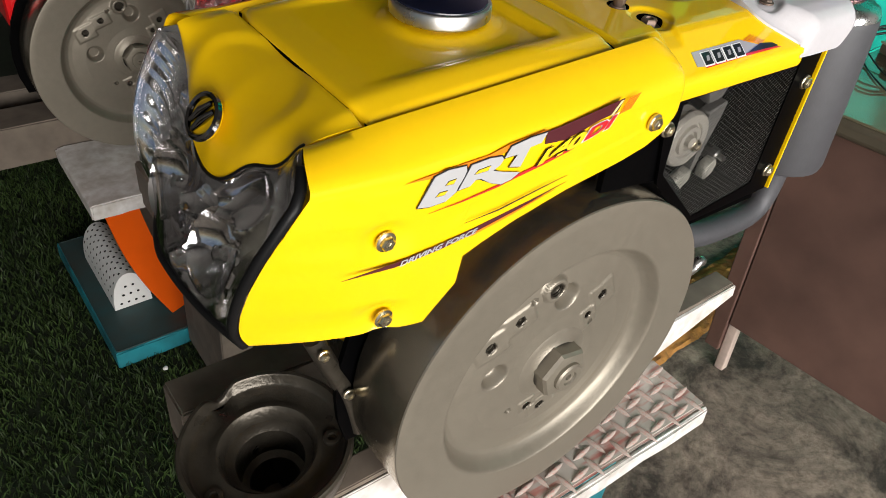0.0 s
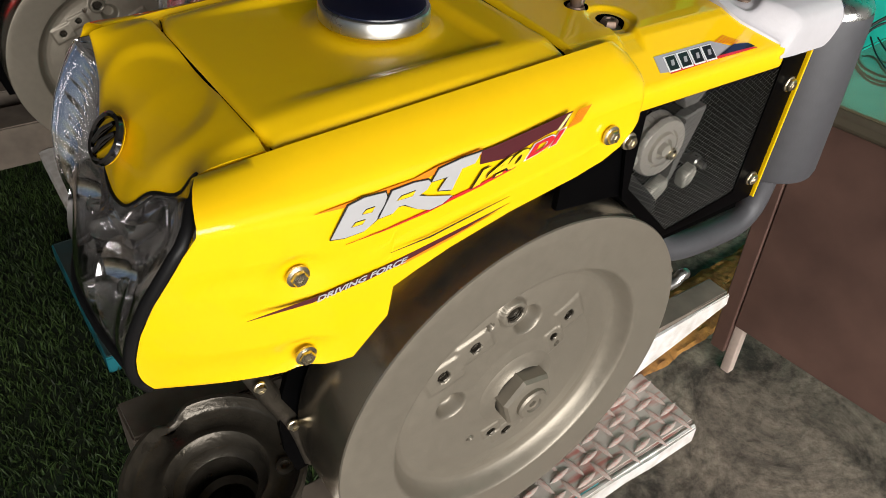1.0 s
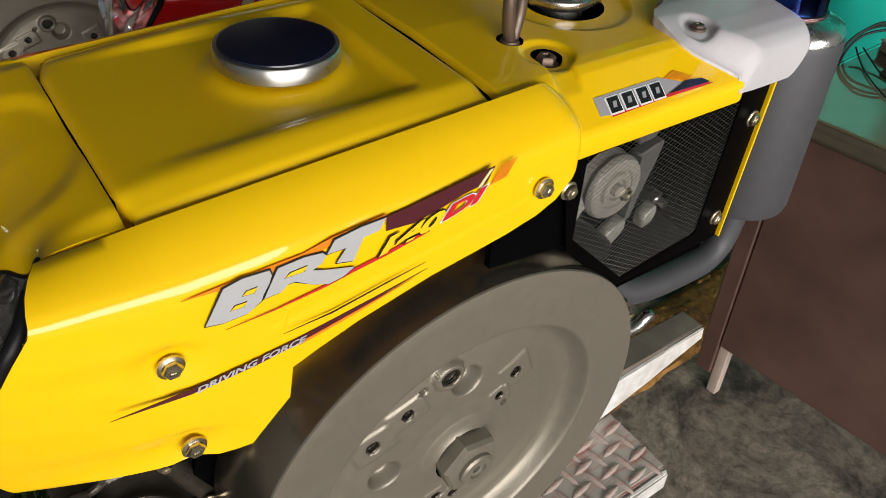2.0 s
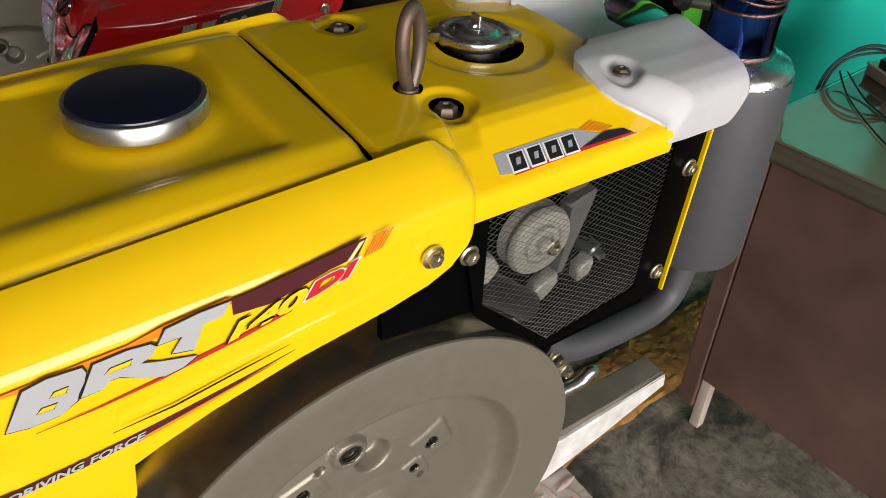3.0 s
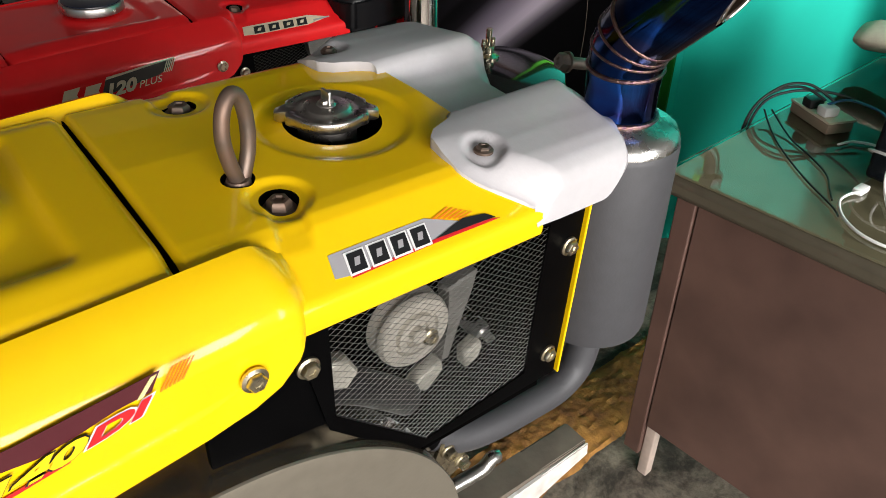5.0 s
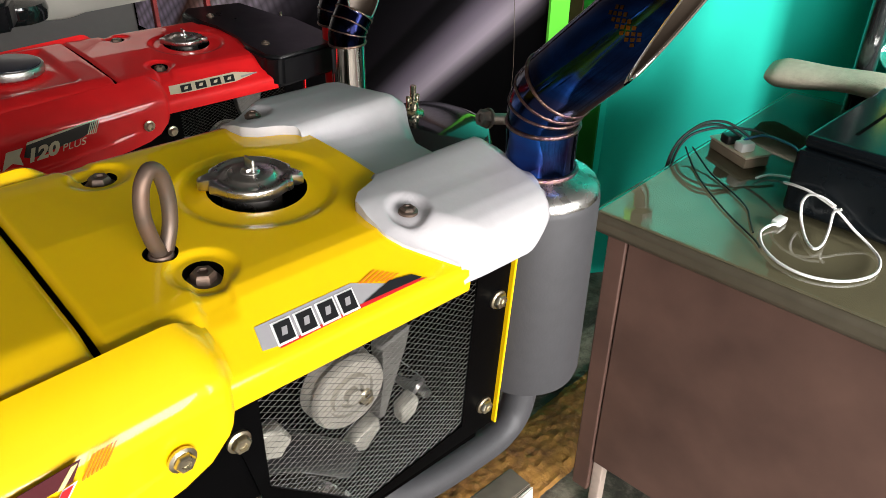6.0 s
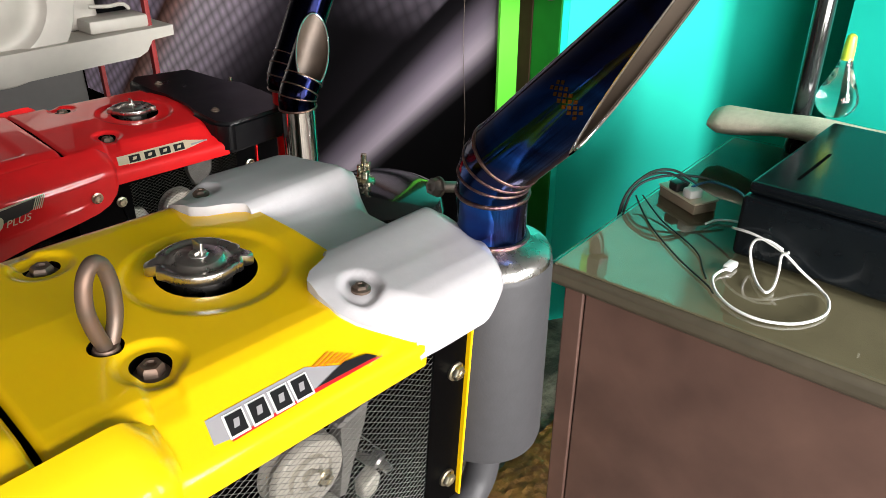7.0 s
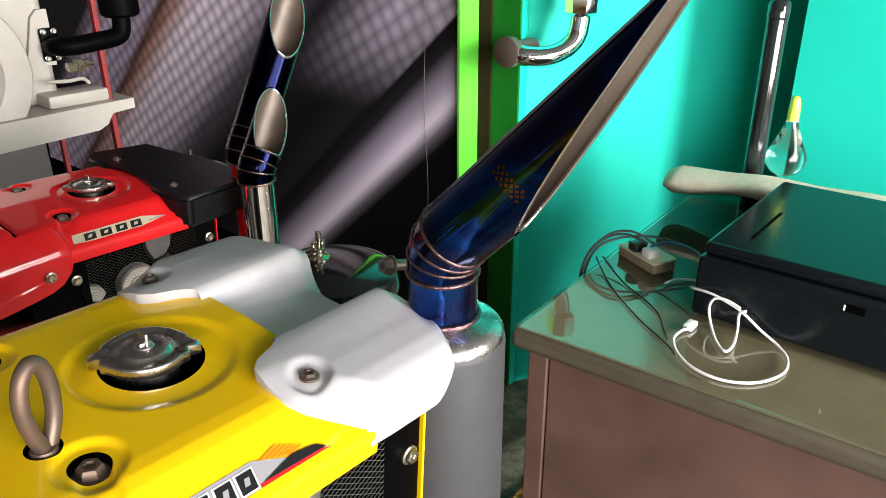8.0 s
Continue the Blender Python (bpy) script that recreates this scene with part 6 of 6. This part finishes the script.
wp = thing("wall_pipe", Matrix.Translation(LAST_EYE) @ Matrix.Scale(1.08, 4) @ Matrix.Translation(-LAST_EYE), "scuffed chrome water pipe elbow with a valve on the wall", "pipe")
bm = bmesh.new()
tube(bm, smooth_path([(1.475, 0.775, 1.105), (1.482, 0.735, 1.098), (1.515, 0.705, 1.096), (1.555, 0.683, 1.106), (1.585, 0.668, 1.130), (1.597, 0.664, 1.165), (1.600, 0.664, 1.21)], 6), 0.0235, 18)
part("elbow", bm, CHROME, wp, smooth=60)
bm = bmesh.new()
lathe(bm, [(0, -0.096), (0.022, -0.096), (0.022, -0.01), (0.036, -0.01), (0.036, 0.012), (0.028, 0.016), (0, 0.016)], (1.468, 0.775, 1.105), (-1, 0, 0), 28)
part("wall_rose", bm, RUSTY, wp)
bm = bmesh.new()
lathe(bm, [(0.019, 0), (0.032, 0.006), (0.040, 0.012), (0.041, 0.06), (0.038, 0.07), (0, 0.07)], (1.600, 0.664, 1.180), (0, 0, 1), 8)
part("valve_body", bm, CHROME, wp)


# ---- printed stickers ----
def flat(name, pts, y, mat, parent, label=""):
    bm = bmesh.new()
    extrude_poly(bm, pts, "xz", y, y + 0.0004)
    return part(name, bm, mat, parent, label, smooth=0)


def lettering(name, text, origin, along, up, size, y, mat, parent, weight=0.0):
    """A word in the built-in font, set into the x-z plane by two directions."""
    cu = bpy.data.curves.new(name, "FONT")
    cu.body, cu.size, cu.extrude, cu.offset, cu.resolution_u = text, 1.0, 0.0, weight, 3
    tmp = bpy.data.objects.new("tmp", cu)
    scene.collection.objects.link(tmp)
    bpy.context.view_layer.update()
    me = bpy.data.meshes.new_from_object(tmp.evaluated_get(bpy.context.evaluated_depsgraph_get()))
    bpy.data.objects.remove(tmp)
    bpy.data.curves.remove(cu)
    me.name = name
    w = max(v.co.x for v in me.vertices)
    h = max(v.co.y for v in me.vertices)
    for v in me.vertices:
        s, t = v.co.x / w * size[0], v.co.y / h * size[1]
        v.co = Vector((origin[0] + along[0] * s + up[0] * t, y, origin[1] + along[1] * s + up[1] * t))
    me.materials.clear()
    me.materials.append(mat)
    ob = new(name, me)
    ob.parent = parent
    return ob


def ink(name, c, rough=0.3):
    return principled(name, c, rough, 0, 0.4, var=0.04, scale=90)


I_SILVER, I_DARK, I_PLUM, I_ORANGE, I_RED, I_YELLOW, I_WHITE, I_GREY = (ink("silver_print", (0.42, 0.42, 0.43)), ink("black_print", (0.012, 0.012, 0.014)), ink("plum_print", (0.075, 0.012, 0.018)), ink("orange_print", (0.80, 0.22, 0.01)),
    ink("red_print", (0.55, 0.015, 0.02)), ink("amber_print", (0.85, 0.55, 0.01)), ink("white_print", (0.78, 0.78, 0.78)), ink("grey_print", (0.33, 0.32, 0.34)))
I_CREAM = ink("cream_print", (0.62, 0.52, 0.38))
I_PALE = ink("pale_yellow_print", (0.75, 0.68, 0.30))

A, U = (0.978, 0.075), (0.50, 0.86)


def grow(pts, k):
    cx, cz = sum(p[0] for p in pts) / len(pts), sum(p[1] for p in pts) / len(pts)
    return [(p[0] + math.copysign(k, p[0] - cx), p[1] + math.copysign(k, p[1] - cz)) for p in pts]


side = flat("side_sticker", [(-0.0805, 0.2838), (-0.0666, 0.2848), (-0.0376, 0.2885), (-0.0002, 0.2936), (-0.0060, 0.2825), (-0.0240, 0.2800), (-0.0413, 0.2753), (-0.0603, 0.2715), (-0.0807, 0.2732)], 0.0190, I_PLUM, yellow, "long side sticker with silver, plum, orange and red print")
flat("streak", [(-0.205, 0.2755), (-0.1778, 0.2768), (-0.1551, 0.2780), (-0.1345, 0.2786), (-0.1164, 0.2826), (-0.0805, 0.2856), (-0.0806, 0.2810), (-0.1167, 0.2773), (-0.1349, 0.2740), (-0.1554, 0.2740), (-0.1787, 0.2732)], 0.0192, I_ORANGE, side)
flat("line", [(-0.1840, 0.2449), (-0.1553, 0.2460), (-0.1223, 0.2497), (-0.1029, 0.2538), (-0.0789, 0.2570), (-0.0474, 0.2632), (-0.0484, 0.2606), (-0.0790, 0.2546), (-0.1021, 0.2514), (-0.1216, 0.2480), (-0.1555, 0.2452)], 0.0186, I_RED, side)
logo = ([(-0.1949, 0.2535), (-0.1824, 0.2751), (-0.1713, 0.2775), (-0.1559, 0.2764), (-0.1549, 0.2724), (-0.1569, 0.2670), (-0.1607, 0.2611), (-0.1623, 0.2569), (-0.1709, 0.2516), (-0.1849, 0.2513)],
        [(-0.1605, 0.2575), (-0.1510, 0.2757), (-0.1346, 0.2767), (-0.1237, 0.2752), (-0.1213, 0.2723), (-0.1243, 0.2679), (-0.1303, 0.2651), (-0.1215, 0.2616), (-0.1029, 0.2559), (-0.1108, 0.2517), (-0.1205, 0.2503), (-0.1312, 0.2547), (-0.1410, 0.2615), (-0.1457, 0.2618), (-0.1502, 0.2579)],
        [(-0.1207, 0.2729), (-0.1155, 0.2812), (-0.0978, 0.2838), (-0.0815, 0.2842), (-0.0862, 0.2766), (-0.0968, 0.2756), (-0.1036, 0.2609), (-0.1148, 0.2639), (-0.1081, 0.2726)])
for pts in logo:
    flat("logo_outline", grow(pts, 0.0008), 0.0183, I_DARK, side)
    flat("logo_shape", pts, 0.0178, I_SILVER, side)
for pts in ([(-0.1726, 0.2659), (-0.1700, 0.2681), (-0.1641, 0.2682), (-0.1662, 0.2650)], [(-0.1802, 0.2585), (-0.1773, 0.2608), (-0.1708, 0.2605), (-0.1731, 0.2581)], [(-0.1474, 0.2674), (-0.1440, 0.2697), (-0.1338, 0.2702), (-0.1359, 0.2671)]):
    flat("gap_edge", grow(pts, 0.0005), 0.0176, I_DARK, side)
    flat("logo_gap", pts, 0.0173, I_YELLOW, side)
lettering("number_shadow", "140", (-0.0913, 0.2560), (0.987, 0.158), (0.55, 0.83), (0.0500, 0.0152), 0.0180, I_DARK, side, 0.075)
lettering("number", "140", (-0.0908, 0.2566), (0.987, 0.158), (0.55, 0.83), (0.0488, 0.0142), 0.0174, I_YELLOW, side, 0.05)
lettering("mark_edge", "DI", (-0.0415, 0.2652), (0.980, 0.20), (0.55, 0.83), (0.0305, 0.0140), 0.0180, I_WHITE, side, 0.075)
lettering("mark", "DI", (-0.0408, 0.2660), (0.980, 0.20), (0.55, 0.83), (0.0285, 0.0126), 0.0174, I_RED, side, 0.05)
for i in range(6):
    x = -0.0022 + 0.0022 * i
    flat("stripe", [(x, 0.2800 + 0.0004 * i), (x + 0.0078, 0.2930 + 0.0003 * i), (x + 0.0087, 0.2931 + 0.0003 * i), (x + 0.0012, 0.2800 + 0.0004 * i)], 0.0188, I_ORANGE, side)
flat("gleam", [(-0.0135, 0.2812), (-0.0050, 0.2922), (-0.0020, 0.2926), (-0.0105, 0.2815)], 0.0184, I_PALE, side)
wedge = flat("lower_sticker", [(-0.2535, 0.2118), (-0.2098, 0.2068), (-0.1700, 0.2080), (-0.1378, 0.2120), (-0.0950, 0.2205), (-0.0483, 0.2305), (-0.0863, 0.2245), (-0.1378, 0.2172), (-0.1700, 0.2130), (-0.2098, 0.2108)], 0.0182, I_PLUM, yellow, "thin dark wedge sticker with silver lettering")
flat("red_edge", [(-0.1420, 0.2100), (-0.1025, 0.2170), (-0.0600, 0.2270), (-0.1000, 0.2195), (-0.1400, 0.2125)], 0.0178, I_ORANGE, wedge)
lettering("slogan", "DRIVING FORCE", (-0.2070, 0.2066), (0.9965, 0.083), (0.35, 0.94), (0.0690, 0.0050), 0.0172, I_SILVER, wedge, 0.03)
flat("line", [(-0.1521, 0.2272), (-0.1200, 0.2292), (-0.0792, 0.2357), (-0.0522, 0.2392), (-0.0792, 0.2347), (-0.1201, 0.2280)], 0.0156, I_DARK, wedge)


def hood_sticker(eng, back, dark, bright, stripes, stretch=1.0, shift=0.005):
    """Name plate on the sloping edge of the radiator hood; the name itself is left as plain blocks."""
    ux, uy = Vector((1, 0, 0)), Vector((0, 0.0345, 0.022)).normalized()
    o = Vector((shift + 0.1 * (1 - stretch), 0.0275, 0.2895)) - uy * 0.003
    nrm = ux.cross(uy)

    def lay(name, pts, h, mat, parent, label=""):
        bm = bmesh.new()
        a = [bm.verts.new(o + ux * (x * stretch) + uy * t + nrm * h) for x, t in pts]
        b = [bm.verts.new(o + ux * (x * stretch) + uy * t + nrm * (h - 0.0004)) for x, t in pts]
        bm.faces.new(a)
        bm.faces.new(b)
        for i in range(len(pts)):
            bm.faces.new((a[i], a[(i + 1) % len(pts)], b[(i + 1) % len(pts)], b[i]))
        return part(name, bm, mat, parent, label, smooth=0)
    st = lay("hood_sticker", [(0.1005, 0.0095), (0.1030, 0.0240), (0.1715, 0.0245), (0.1930, 0.0150), (0.1700, 0.0085), (0.1180, 0.0072)], 0.0005, back, eng, "slanted sticker with a row of dark block letters")
    for x in (0.1110, 0.1262, 0.1414, 0.1560):
        w, t0, t1, sk = 0.0108, 0.0086, 0.0205, 0.0020
        for name, g, m, h in (("block_edge", 0.0013, bright, 0.0010), ("block_letter", 0.0, dark, 0.0015), ("block_slot", -0.0036, back, 0.0020)):
            q = [(x - g, t0 - g), (x + w + g, t0 - g), (x + w + sk + g, t1 + g), (x + sk - g, t1 + g)]
            lay(name, q, h, m, st)
    if stripes:
        lay("red_streak", [(0.1100, 0.0062), (0.1720, 0.0072), (0.2225, 0.0068), (0.2130, 0.0090), (0.1720, 0.0095), (0.1120, 0.0080)], 0.0008, I_RED, st)
        lay("black_streak", [(0.1720, 0.0095), (0.1960, 0.0155), (0.2130, 0.0130), (0.2190, 0.0085)], 0.0012, dark, st)
        for i in range(6):
            lay("stripe", [(0.1760 + 0.0035 * i, 0.0222 - 0.0012 * i), (0.1900 + 0.0028 * i, 0.0262 - 0.0017 * i), (0.1915 + 0.0028 * i, 0.0258 - 0.0017 * i), (0.1775 + 0.0035 * i, 0.0216 - 0.0012 * i)], 0.0009, I_ORANGE, st)
    else:
        lay("bar", [(0.1750, 0.0120), (0.1930, 0.0140), (0.1930, 0.0160), (0.1750, 0.0150)], 0.0009, I_GREY, st)


hood_sticker(yellow, I_GREY, I_DARK, I_WHITE, True)
hood_sticker(red, I_CREAM, I_DARK, I_CREAM, False, 1.55, -0.012)
rs = flat("side_sticker", [(-0.0860, 0.2600), (-0.0795, 0.2760), (0.0110, 0.2870), (0.0060, 0.2760), (-0.0100, 0.2680), (-0.0765, 0.2560)], 0.0190, I_DARK, red, "black and cream side sticker with pale digits")
flat("edge", [(-0.080, 0.2755), (0.012, 0.2872), (0.014, 0.2890), (-0.078, 0.2790)], 0.0187, I_CREAM, rs)
lettering("number", "120", (-0.0850, 0.2520), A, (0.30, 0.95), (0.0420, 0.0190), 0.0180, I_CREAM, rs, 0.05)
lettering("word", "PLUS", (-0.0400, 0.2560), A, (0.30, 0.95), (0.0320, 0.0100), 0.0180, I_CREAM, rs)
for i in range(2):
    x = -0.142 + 0.027 * i
    flat("logo_shape", [(x, 0.2480), (x + 0.010, 0.2720), (x + 0.030, 0.2735), (x + 0.024, 0.2640), (x + 0.026, 0.2500), (x + 0.014, 0.2560)], 0.0180, I_CREAM, rs)
for i in range(5):
    x = -0.004 + 0.0026 * i
    flat("stripe", [(x, 0.2700), (x + 0.0075, 0.2870), (x + 0.0088, 0.2872), (x + 0.0012, 0.2702)], 0.0184, I_CREAM, rs)
rs.location.x = -0.035
